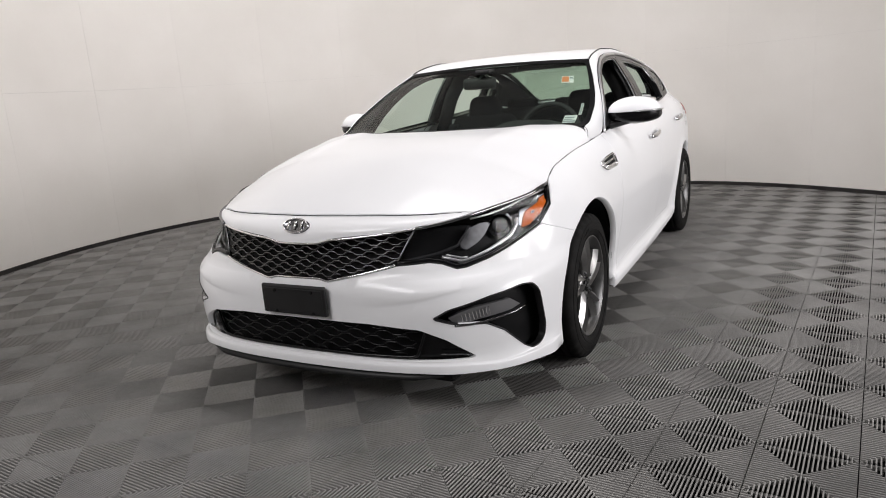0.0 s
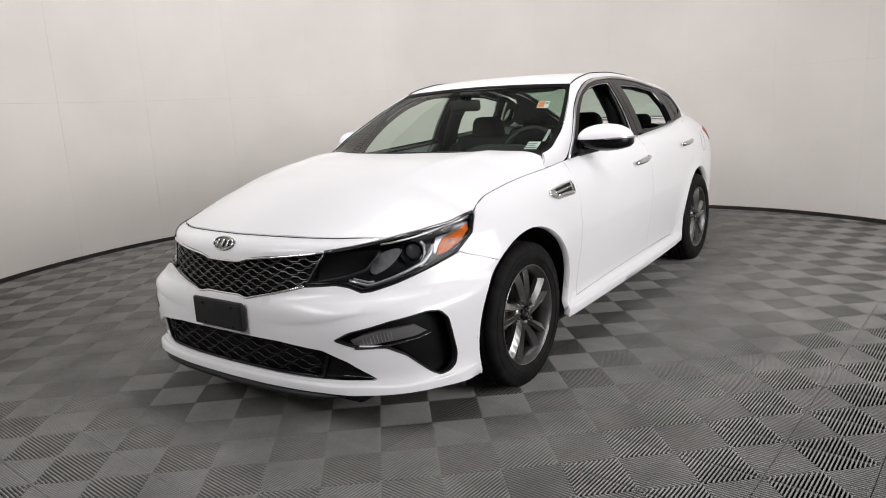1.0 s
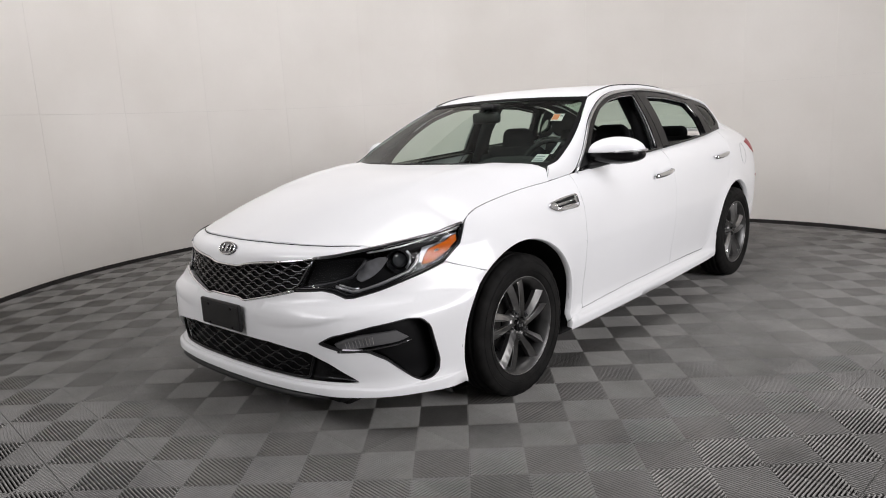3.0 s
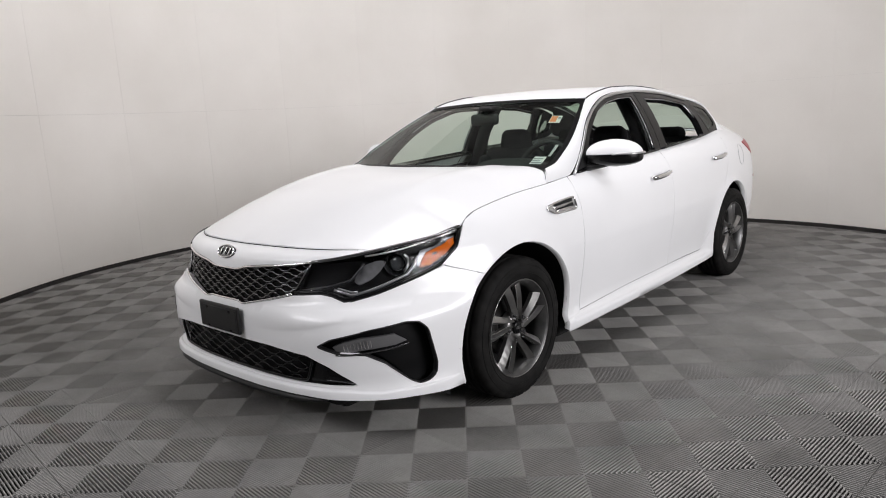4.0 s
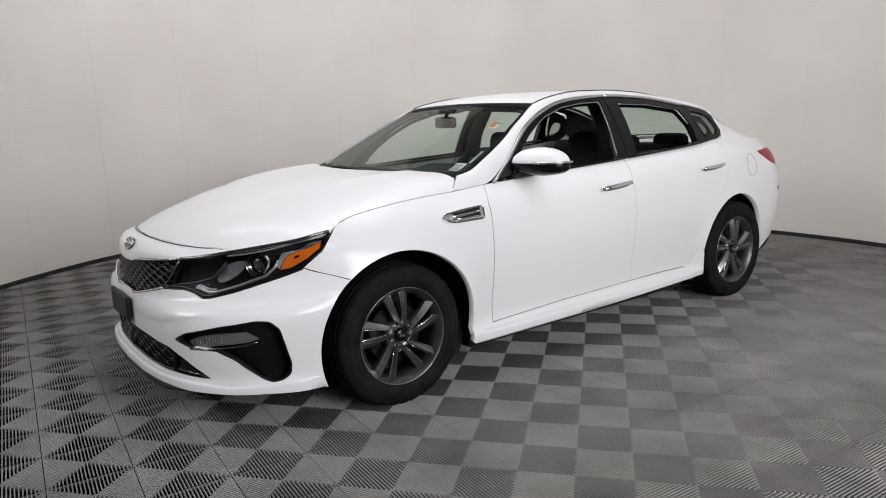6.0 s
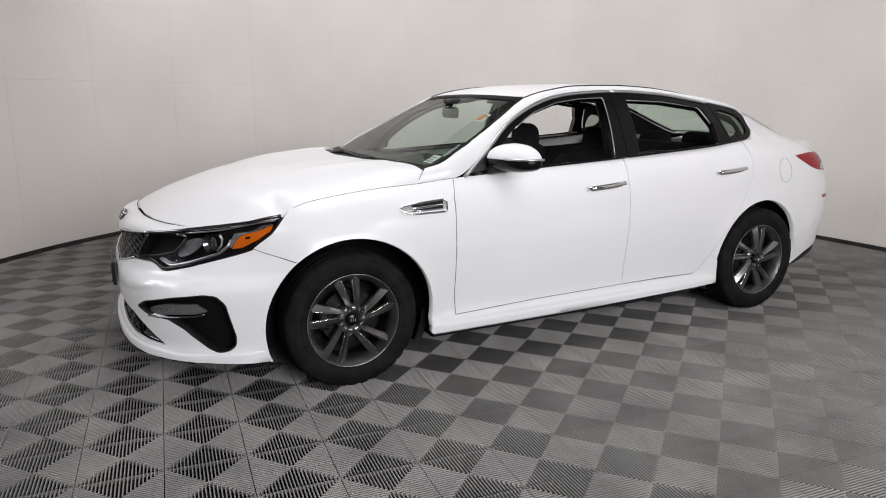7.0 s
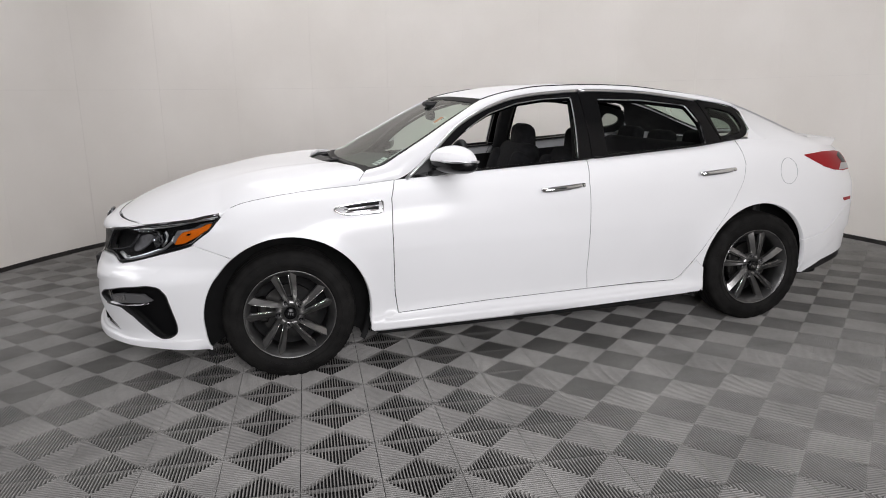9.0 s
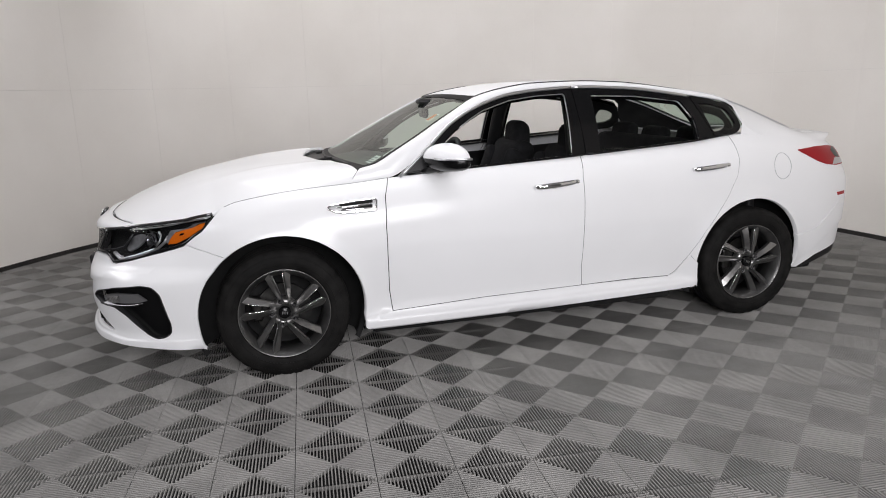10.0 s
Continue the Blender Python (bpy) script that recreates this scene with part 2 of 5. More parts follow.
def sheet(name, where, outline, mat, parent=None, holes=(), step=0.04, depth=0.012, lift=0.0, label="", mirror=False, flip=False, creases=()):
    """A curved panel: the outline, less its holes, in two parameters, laid on the surface where(a, b) -> (n, 3), with edges turned in by depth.
    mirror: on the car's other side. flip: for surfaces whose normal would point inwards. creases: lines that edges of the mesh follow."""
    loops = [np.array(trace(list(l) + [l[0]], step)[:-1]) for l in (outline, *holes)]
    lo, hi = loops[0].min(0), loops[0].max(0)
    gx, gy = np.meshgrid(np.arange(lo[0], hi[0], step) + step / 2, np.arange(lo[1], hi[1], step) + step / 2)
    grid = np.c_[gx.ravel(), gy.ravel()]
    keep = inside(loops[0], grid)
    for l in loops[1:]:
        keep &= ~inside(l, grid)
    grid = grid[keep]
    for l in loops:
        grid = grid[edge_gap(l, grid) > step * 0.45]
    lines = [np.array(trace(list(l), step)) for l in creases]
    for l in lines:
        grid = grid[edge_gap(np.concatenate([l, l[-2:0:-1]]), grid) > step * 0.25]
    pts, edges = [], []
    for l in loops:
        n0 = len(pts)
        pts += [tuple(q) for q in l]
        edges += [(n0 + i, n0 + (i + 1) % len(l)) for i in range(len(l))]
    for l in lines:
        ok = inside(loops[0], l)
        for h in loops[1:]:
            ok &= ~inside(h, l)
        for h in loops:
            ok &= edge_gap(h, l) > 0.002
        n0 = len(pts)
        spot = np.cumsum(ok) - 1
        pts += [tuple(q) for q in l[ok]]
        edges += [(n0 + spot[i], n0 + spot[i + 1]) for i in range(len(l) - 1) if ok[i] and ok[i + 1]]
    pts += [tuple(q) for q in grid]
    from mathutils.geometry import delaunay_2d_cdt
    v2, _, tris, _, _, _ = delaunay_2d_cdt([Vector(q) for q in pts], edges, [], 0, 1e-6)
    v2 = np.array([tuple(v) for v in v2])
    tris = np.array([t for t in tris if len(t) == 3])
    mid = v2[tris].mean(1)
    keep = inside(loops[0], mid)
    for l in loops[1:]:
        keep &= ~inside(l, mid)
    tris = tris[keep]
    # counter-clockwise
    a, b, c = v2[tris[:, 0]], v2[tris[:, 1]], v2[tris[:, 2]]
    turn = (b[:, 0] - a[:, 0]) * (c[:, 1] - a[:, 1]) - (b[:, 1] - a[:, 1]) * (c[:, 0] - a[:, 0])
    tris[turn < 0] = tris[turn < 0][:, ::-1]
    P = where(v2[:, 0], v2[:, 1])
    e = 2e-3
    N = np.cross(where(v2[:, 0] + e, v2[:, 1]) - where(v2[:, 0] - e, v2[:, 1]), where(v2[:, 0], v2[:, 1] + e) - where(v2[:, 0], v2[:, 1] - e))
    N /= np.linalg.norm(N, axis=1, keepdims=True) + 1e-12
    if flip:
        N, tris = -N, tris[:, ::-1]
    P = P + N * lift
    verts, normals, faces = list(P), list(N), [tuple(t) for t in tris]
    if depth:
        count = {}
        for t in tris:
            for i in range(3):
                count[(t[i], t[(i + 1) % 3])] = 1
        rim = [(i, j) for i, j in count if (j, i) not in count]
        for i, j in rim:
            d = P[j] - P[i]
            out = np.cross(d, N[i])
            out /= np.linalg.norm(out) + 1e-12
            k = len(verts)
            verts += [P[i], P[j], P[j] - N[j] * depth, P[i] - N[i] * depth]
            normals += [out * 0.8 + N[i] * 0.6, out * 0.8 + N[j] * 0.6, out, out]
            faces.append((k, k + 3, k + 2, k + 1))
    verts, normals = np.array(verts), np.array(normals)
    normals /= np.linalg.norm(normals, axis=1, keepdims=True) + 1e-12
    if mirror:
        verts[:, 0] *= -1
        normals[:, 0] *= -1
        faces = [f[::-1] for f in faces]
    return link_mesh(name, verts, faces, mat, parent, label, normals)


def both(name, where, outline, mat, parent, **more):
    """The panel and its twin on the other side."""
    return [sheet(name, where, outline, mat, parent, mirror=m, **more) for m in (False, True)]


def sweep(bm, points, radius, sides=8, flat=1.0, up=(0, 0, 1), closed=False, taper=None):
    """A bar along a line: round, or flattened by flat across up."""
    pts = [Vector(p) for p in points]
    n = len(pts)
    rings = []
    for i, p in enumerate(pts):
        a, b = pts[i - 1] if i or closed else p, pts[(i + 1) % n] if i < n - 1 or closed else p
        d = (b - a).normalized()
        s = d.cross(Vector(up))
        s = s.normalized() if s.length > 1e-6 else Vector((1, 0, 0))
        u = s.cross(d).normalized()
        r = radius * (taper(i / (n - 1)) if taper else 1)
        rings.append([bm.verts.new(p + s * math.cos(q) * r + u * math.sin(q) * r * flat) for q in [2 * math.pi * k / sides for k in range(sides)]])
    for i in range(n if closed else n - 1):
        a, b = rings[i], rings[(i + 1) % n]
        for k in range(sides):
            bm.faces.new((a[k], a[(k + 1) % sides], b[(k + 1) % sides], b[k]))
    if not closed:
        bm.faces.new(rings[0][::-1])
        bm.faces.new(rings[-1])
    return bm


def lathe(bm, profile, sides=48, axis="X", at=(0, 0, 0), closed=False):
    """Turns (offset along the axis, radius) round the axis."""
    rings = []
    for o, r in profile:
        ring = []
        for k in range(sides):
            q = 2 * math.pi * k / sides
            p = (o, r * math.cos(q), r * math.sin(q)) if axis == "X" else (r * math.cos(q), r * math.sin(q), o)
            ring.append(bm.verts.new(Vector(p) + Vector(at)))
        rings.append(ring)
    pairs = list(zip(rings, rings[1:])) + ([(rings[-1], rings[0])] if closed else [])
    for a, b in pairs:
        for k in range(sides):
            bm.faces.new((a[k], a[(k + 1) % sides], b[(k + 1) % sides], b[k]))
    return bm

# ---- the room ----
ROOM_X, ROOM_Y, ROOM_R, ROOM_H = 0.0, 1.2, 4.3, 4.6
BOOTH = [(20, 4.3), (54, 4.2), (75, 4.25), (92, 4.2), (125, 4.38), (165, 4.55), (195, 4.4), (215, 4.2), (240, 4.08), (260, 4.1)]
TILE_SIZE, TILE_X, TILE_Y, TILE_TURN = 0.3048, 1.1066, 0.3373, -4.729


def tile_ribs(n=23):
    """A vented tile: four triangles of round-topped ribs, each square to the edge that it starts from."""
    h, pitch, verts, faces = TILE_SIZE / 2 - 0.0018, TILE_SIZE / n, [], []
    deep, half = 0.018, TILE_SIZE / n * 0.195
    section = ((-half * 0.5, -0.016), (-half, -0.0018), (-half * 0.6, 0.0), (half * 0.6, 0.0), (half, -0.0018), (half * 0.5, -0.016))
    m = len(section)
    for turn in range(4):
        c, s = (1, 0, -1, 0)[turn], (0, 1, 0, -1)[turn]
        for i in range(n):
            x = -TILE_SIZE / 2 + (i + 0.5) * pitch
            y0, y1 = -h, -abs(x) - 0.0012
            if y1 - y0 < 0.003:
                continue
            k = len(verts)
            for py in (y0, y1):
                for w, z in section:
                    px = x + w
                    verts.append((px * c - py * s, px * s + py * c, z))
            faces += [(k + q, k + q + m, k + q + m + 1, k + q + 1) for q in range(m - 1)]
            faces += [(k + m, k + 2 * m - 1, k + 2 * m - 2, k + m + 1), (k + m + 1, k + 2 * m - 2, k + 2 * m - 3, k + m + 2)]
        # the edge bar and the diagonal bar that tie the ribs
        for (ax, ay), (bx, by), w, z in (((-h, -h + 0.002), (h, -h + 0.002), 0.0015, -0.007), ((-h, -h), (-0.004, -0.004), 0.0012, -0.005)):
            d = Vector((bx - ax, by - ay)).normalized()
            nx, ny = -d.y * w, d.x * w
            k = len(verts)
            for zz in (z, -deep):
                for px, py in ((ax + nx, ay + ny), (ax - nx, ay - ny), (bx - nx, by - ny), (bx + nx, by + ny)):
                    verts.append((px * c - py * s, px * s + py * c, zz))
            faces += [(k, k + 1, k + 2, k + 3), (k + 1, k + 5, k + 6, k + 2), (k + 4, k, k + 3, k + 7)]
    return verts, faces


def build_floor():
    bm = bmesh.new()
    # sheet below the ribs, its gap shade put into the colour
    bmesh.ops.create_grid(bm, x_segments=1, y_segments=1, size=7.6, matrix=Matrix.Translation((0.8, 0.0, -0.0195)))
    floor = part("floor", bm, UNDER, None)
    tagged(floor, "sub-floor coloured near-black as gap shade under interlocking grey vented rib tiles", "floor", kind="structure")
    return floor


def build_tiles(floor):
    verts, faces = tile_ribs()
    me = bpy.data.meshes.new("floor_tile")
    me.from_pydata(verts, [], faces)
    me.materials.append(TILE)
    turn = Matrix.Rotation(radians(TILE_TURN), 4, "Z")
    cells = []
    for i in range(-28, 28):
        for j in range(-28, 28):
            p = Vector((TILE_X, TILE_Y, 0)) + turn @ Vector(((i + 0.5) * TILE_SIZE, (j + 0.5) * TILE_SIZE, 0))
            if not (-4.7 < p.x < 7.0 and -7.0 < p.y < 5.8):
                continue
            away = math.hypot(p.x - ROOM_X, p.y - ROOM_Y)
            if away > ROOM_R + 0.35 and not (p.x > 0.5 and p.y < 3.2) and not p.y < -2.2:
                continue
            cells.append((math.hypot(p.x - 2.0, p.y + 0.3), p))
    cells.sort(key=lambda c: c[0])
    for _, p in cells[:300]:
        ob = new("tile", me)
        ob.matrix_world = Matrix.Translation(p) @ turn
        ob.parent = floor
    v0, f0 = np.array(verts), np.array([f for f in faces])
    r = np.array(turn.to_3x3())
    v0 = v0 @ r.T
    rest = cells[300:]
    allv = np.concatenate([v0 + np.array(p) for _, p in rest])
    allf = np.concatenate([f0 + k * len(v0) for k in range(len(rest))])
    ob = link_mesh("outer_tile_field", allv, allf, TILE, floor, smooth=False)
    tagged(ob, "grey vented rib tiles farther off on the floor", kind="stuff")


def build_walls():
    """The round booth: a curved wall in panels, open towards the camera's side, and plain walls behind."""
    first, last, count = 28.0, 247.6, 18
    wide = (last - first) / count

    def ring(a, r, z):
        r = r - ROOM_R + float(curve_at(BOOTH, a))
        return (ROOM_X + r * math.cos(radians(a)), ROOM_Y + r * math.sin(radians(a)), z)

    n = 160
    bm = bmesh.new()
    rows = [[bm.verts.new(ring(first + (last - first) * i / n, r, z)) for i in range(n + 1)] for r, z in ((ROOM_R + 0.0135, 0.0), (ROOM_R + 0.0135, ROOM_H), (ROOM_R + 0.14, ROOM_H), (ROOM_R + 0.14, 0.0))]
    for a, b in zip(rows, rows[1:] + rows[:1]):
        for i in range(n):
            bm.faces.new((a[i], a[i + 1], b[i + 1], b[i]))
    wall = part("wall_round", bm, SEAM, None, smooth=True)
    tagged(wall, "curved off-white booth wall of smooth panels with faint seams", "wall", kind="structure")
    # panels: a lower and an upper course
    gap = 0.012
    for k in range(count):
        a0, a1 = first + k * wide + gap / 2, first + (k + 1) * wide - gap / 2
        for z0, z1 in ((0.012, 1.5195), (1.5212, ROOM_H - 0.01)):
            m = 14
            verts, faces = [], []
            for i in range(m + 1):
                a = a0 + (a1 - a0) * i / m
                verts += [ring(a, ROOM_R, z0), ring(a, ROOM_R, z1), ring(a, ROOM_R + 0.012, z0), ring(a, ROOM_R + 0.012, z1)]
            for i in range(m):
                q = 4 * i
                faces += [(q, q + 1, q + 5, q + 4), (q + 2, q, q + 4, q + 6), (q + 1, q + 3, q + 7, q + 5)]
            faces += [(0, 2, 3, 1), (4 * m, 4 * m + 1, 4 * m + 3, 4 * m + 2)]
            ob = link_mesh("wall_panel", verts, faces, WALL_PAINT, wall, smooth=False)
            ob.data.polygons.foreach_set("use_smooth", [True] * len(ob.data.polygons))
            ob.data.set_sharp_from_angle(angle=radians(40))
    bm = bmesh.new()
    rows = [[bm.verts.new(ring(first + (last - first) * i / n, r, z)) for i in range(n + 1)] for r, z in ((ROOM_R - 0.012, -0.012), (ROOM_R - 0.012, 0.034), (ROOM_R - 0.003, 0.038), (ROOM_R - 0.003, -0.012))]
    for a, b in zip(rows, rows[1:]):
        for i in range(n):
            bm.faces.new((a[i], a[i + 1], b[i + 1], b[i]))
    trim = part("baseboard", bm, BASE_TRIM, None, smooth=False)
    tagged(trim, "thin dark rubber base strip along the curved wall", "baseboard", kind="structure")
    # plain unseen walls added to close the hall behind, grey to keep bounce low
    for name, c, s in (("wall_east", (7.2, -0.5, 2.3), (0.15, 15.3, 4.7)), ("wall_south", (1.0, -7.2, 2.3), (12.5, 0.15, 4.7)),
                       ("wall_west", (-5.4, -0.5, 2.3), (0.15, 13.2, 4.7)), ("wall_north", (1.0, 6.3, 2.3), (12.2, 0.15, 4.7))):
        ob = part(name, block(bmesh.new(), c, s), HALL_PAINT, None)
        tagged(ob, "plain grey wall out of view, added to close the hall", "wall", kind="structure")
    ob = part("ceiling", block(bmesh.new(), (1.0, -0.4, ROOM_H + 0.08), (13, 14.5, 0.12)), CEILING_PAINT, None)
    tagged(ob, "plain grey painted ceiling above the booth", "ceiling", kind="structure")


build_walls()

# ---- the car's surfaces (x to its left, y to its rear, the front axle at y = 0) ----
NOSE = 1.6
LOW = [(-1.6, 0, -0.985), (-1.38, 0.22, -0.978), (-1.18, 0.43, -0.955), (-1.02, 0.585, -0.908), (-0.87, 0.705, -0.822), (-0.7, 0.802, -0.70), (-0.55, 0.860, -0.555), (-0.4, 0.895, -0.40),
       (-0.2, 0.915, -0.2), (0, 0.924, 0), (0.6, 0.926, 0.6), (1.2, 0.924, 1.2), (1.8, 0.915, 1.8), (2.4, 0.902, 2.4), (2.8, 0.892, 2.8), (3.1, 0.875, 3.1), (3.35, 0.848, 3.35),
       (3.56, 0.800, 3.535), (3.74, 0.732, 3.67), (3.92, 0.60, 3.765), (4.2, 0.35, 3.832), (4.56, 0, 3.852)]
HIGH = [(-1.6, 0, -0.945), (-1.38, 0.2, -0.932), (-1.18, 0.40, -0.878), (-1.02, 0.54, -0.795), (-0.87, 0.65, -0.70), (-0.7, 0.735, -0.59), (-0.55, 0.79, -0.47), (-0.4, 0.83, -0.37), (-0.2, 0.875, -0.19), (0, 0.9, 0)]
BELT = [(-0.6, 0.80), (-0.31, 0.865), (-0.262, 0.886), (-0.215, 0.904), (-0.09, 0.927), (0.16, 0.955), (0.4, 0.968), (0.6, 0.985), (1.07, 1.010), (1.7, 1.040), (2.04, 1.059), (2.43, 1.082), (2.77, 1.112), (2.95, 1.10), (3.2, 1.075), (3.5, 1.045), (3.75, 1.03)]
LEAN_IN = [(-0.45, 0), (-0.35, 0), (-0.25, 0.004), (-0.18, 0.013), (-0.12, 0.030), (-0.07, 0.055), (-0.03, 0.09), (0, 0.125), (0.04, 0.18)]
TUCK = [(0.12, 0.075), (0.2, 0.042), (0.3, 0.028), (0.45, 0.012), (0.55, 0.004), (0.65, 0)]
ROCKER = [(0.12, 0.075), (0.19, 0.045), (0.205, 0.022), (0.255, 0.018), (0.275, 0.046), (0.30, 0.05), (0.36, 0.042), (0.45, 0.026), (0.55, 0.010), (0.65, 0)]
SWEEP = [(0.12, 0.5), (0.19, 0.2), (0.205, 0.08), (0.256, 0.07), (0.29, 0.08), (0.36, 0.02), (0.5, -0.03), (0.555, 0.03), (0.585, 0.22), (0.605, 0.42), (0.65, 0.62), (0.70, 0.82), (0.78, 1.0), (0.80, 1.1), (0.815, 1.35)]

REAR_FOLD = [(3.1, 0.28), (3.22, 0.30), (3.34, 0.345), (3.50, 0.43), (3.62, 0.485), (3.8, 0.51), (4.3, 0.52)]
CREASE = [(0.0, 0.505), (0.3, 0.505), (0.515, 0.528), (0.615, 0.547), (0.775, 0.572), (0.965, 0.585), (1.165, 0.588), (1.4, 0.588)]
LIP_TOP = [(0.0, 0.282), (0.45, 0.279), (0.66, 0.272), (0.74, 0.263), (0.82, 0.257), (0.95, 0.258), (1.2, 0.254)]


def smooth(a, b, t):
    s = np.clip((t - a) / (b - a), 0, 1)
    return s * s * (3 - 2 * s)


def flank(a, z):
    """The lower body round the whole car: a runs along it (0 at the front axle, -1.6 at the nose), z is the height."""
    a, z = np.broadcast_arrays(np.asarray(a, float), np.asarray(z, float))
    low = curve_at(LOW, a)
    e = 0.01
    d = curve_at(LOW, np.clip(a + e, -1.6, 4.56)) - curve_at(LOW, np.clip(a - e, -1.6, 4.56))
    n = np.stack([d[..., 1], -d[..., 0]], -1)
    n /= np.linalg.norm(n, axis=-1, keepdims=True)
    up = curve_at(LEAN_IN, z - curve_at(BELT, a))
    door = smooth(0.30, 0.52, a) * (1 - smooth(2.3, 2.5, a))
    tuck = curve_at(TUCK, z) * (1 - door) + curve_at(ROCKER, z) * door
    r1, r2 = np.hypot(a, z - 0.335), np.hypot(a - 2.81, z - 0.345)
    flare = 0.010 * np.exp(-(((r1 - 0.40) / 0.055) ** 2)) + 0.010 * np.exp(-(((r2 - 0.37) / 0.055) ** 2))
    fold = 0.012 * smooth(3.16, 3.24, a) * (1 - smooth(-0.010, 0.006, z - curve_at(REAR_FOLD, a))) * (1 - smooth(3.9, 4.2, a))
    side = low - n * (up + tuck + fold - flare * (z > 0.2))[..., None]
    front = low + (curve_at(HIGH, a) - low) * curve_at(SWEEP, z)[..., None]
    m = a + NOSE
    drop = curve_at(CREASE, m) - z
    under = 0.015 * smooth(-0.003, 0.011, drop) * np.exp(-np.maximum(drop, 0) / 0.045) * smooth(0.18, 0.5, m) * (1 - smooth(1.0, 1.28, m))
    lip_top = curve_at(LIP_TOP, m)
    lip = 0.019 * smooth(0.188, 0.204, z) * (1 - smooth(lip_top - 0.005, lip_top + 0.004, z)) * (1 - smooth(1.08, 1.2, m))
    front = front - n * (under - lip)[..., None]
    s = smooth(-0.55, -0.12, a)[..., None]
    xy = front * (1 - s) + side * s
    xy[..., 1] -= 0.034 * smooth(0.76, 0.93, z) * smooth(3.36, 3.68, a)
    return np.stack([xy[..., 0], xy[..., 1], z], -1)


def nose(a, z):
    """The flank about the nose, a signed from the middle of the car."""
    p = flank(np.abs(a) - NOSE, z)
    p[..., 0] *= np.where(np.asarray(a) < 0, -1, 1)
    return p


def cabin_side(y, z):
    """The leaning side of the cabin above the belt."""
    y, z = np.broadcast_arrays(np.asarray(y, float), np.asarray(z, float))
    zb = curve_at(BELT, y)
    f = (z - zb) / (1.40 - zb)
    x = curve_at([(0.5, 0.80), (1.2, 0.80), (2.0, 0.797), (2.5, 0.785), (2.9, 0.765)], y) - 0.115 * f - 0.075 * f * np.abs(f)
    return np.stack([x, y, z], -1)


CROWN = [(-0.90, 0.800), (-0.86, 0.815), (-0.80, 0.853), (-0.737, 0.884), (-0.55, 0.953), (-0.36, 1.006), (-0.16, 1.037), (0.03, 1.053), (0.25, 1.060), (0.5, 1.06)]
LAMP_TOP = [(0.0, 0.733), (0.10, 0.733), (0.155, 0.748), (0.455, 0.775), (0.60, 0.790), (0.73, 0.808), (0.90, 0.823), (1.10, 0.842), (1.29, 0.862)]
_brow = [nose(a, float(curve_at(LAMP_TOP, a))) for a in (0.74, 0.85, 0.97, 1.10, 1.20, 1.285)]
_ridge = [flank(a, float(curve_at(BELT, a))) for a in (-0.24, -0.1, 0.05, 0.2, 0.4)]
HOOD_EDGE = [(-0.9, 0.30, 0.80), (-0.80, 0.45, 0.806)] + [(float(p[1]), float(p[0]) - 0.0028, float(p[2]) + 0.002) for p in _brow + _ridge] + [(0.6, 0.79, 0.98)]


def hood_top(x, y):
    x, y = np.broadcast_arrays(np.asarray(x, float), np.asarray(y, float))
    e = curve_at(HOOD_EDGE, y)
    c = curve_at(CROWN, y)
    h = np.clip(np.abs(x) / e[..., 0], 0, 1.15)
    z = c - (c - e[..., 1]) * h ** (2.6 + 4.4 * smooth(-0.35, 0.4, y) + 9.0 * smooth(0.1, 0.45, y))
    ridge = 0.006 * smooth(-0.7, 0.1, y) * np.exp(-(((np.abs(x) - 0.50 - 0.10 * (y - 0.2)) / 0.05) ** 2))
    return np.stack([x, y, z + ridge], -1)


SCREEN_EDGE = [(0, 0.757, 0.454, 1.038), (0.10, 0.765, 0.535, 1.058), (0.25, 0.760, 0.643, 1.117), (0.45, 0.735, 0.765, 1.182), (0.72, 0.676, 0.950, 1.284), (1, 0.597, 1.163, 1.388)]


def screen(h, v):
    """The windscreen: h across from -1 to 1, v up from 0 to 1."""
    h, v = np.broadcast_arrays(np.asarray(h, float), np.asarray(v, float))
    e = curve_at(SCREEN_EDGE, v)
    k, bulge = 1 - h * h, 4 * v * (1 - v)
    y, z = 0.36 + 0.76 * v - 0.004 * bulge, 1.033 + 0.372 * v + 0.004 * bulge
    return np.stack([h * e[..., 0], e[..., 1] * (1 - k) + y * k, e[..., 2] * (1 - k) + z * k], -1)


RAIL = [(1.0, 0.655, 1.309), (1.17, 0.597, 1.391), (1.34, 0.585, 1.428), (1.52, 0.575, 1.448), (1.78, 0.568, 1.452), (2.06, 0.562, 1.440), (2.42, 0.553, 1.395), (2.70, 0.555, 1.347), (2.9, 0.562, 1.286),
        (3.1, 0.564, 1.208), (3.28, 0.555, 1.136), (3.42, 0.53, 1.088), (3.6, 0.52, 1.078), (3.72, 0.50, 1.065)]
ROOF_CROWN = [(0.9, 0.02), (1.0, 0.02), (1.17, 0.018), (1.4, 0.014), (1.8, 0.014), (2.5, 0.018), (3.0, 0.033), (3.4, 0.02), (3.8, 0.02)]


def roof_top(h, y):
    """Roof, rear window and boot lid: h across from -1 to 1."""
    h, y = np.broadcast_arrays(np.asarray(h, float), np.asarray(y, float))
    e = curve_at(RAIL, y)
    return np.stack([h * e[..., 0], y, e[..., 1] + curve_at(ROOF_CROWN, y) * (1 - h * h)], -1)


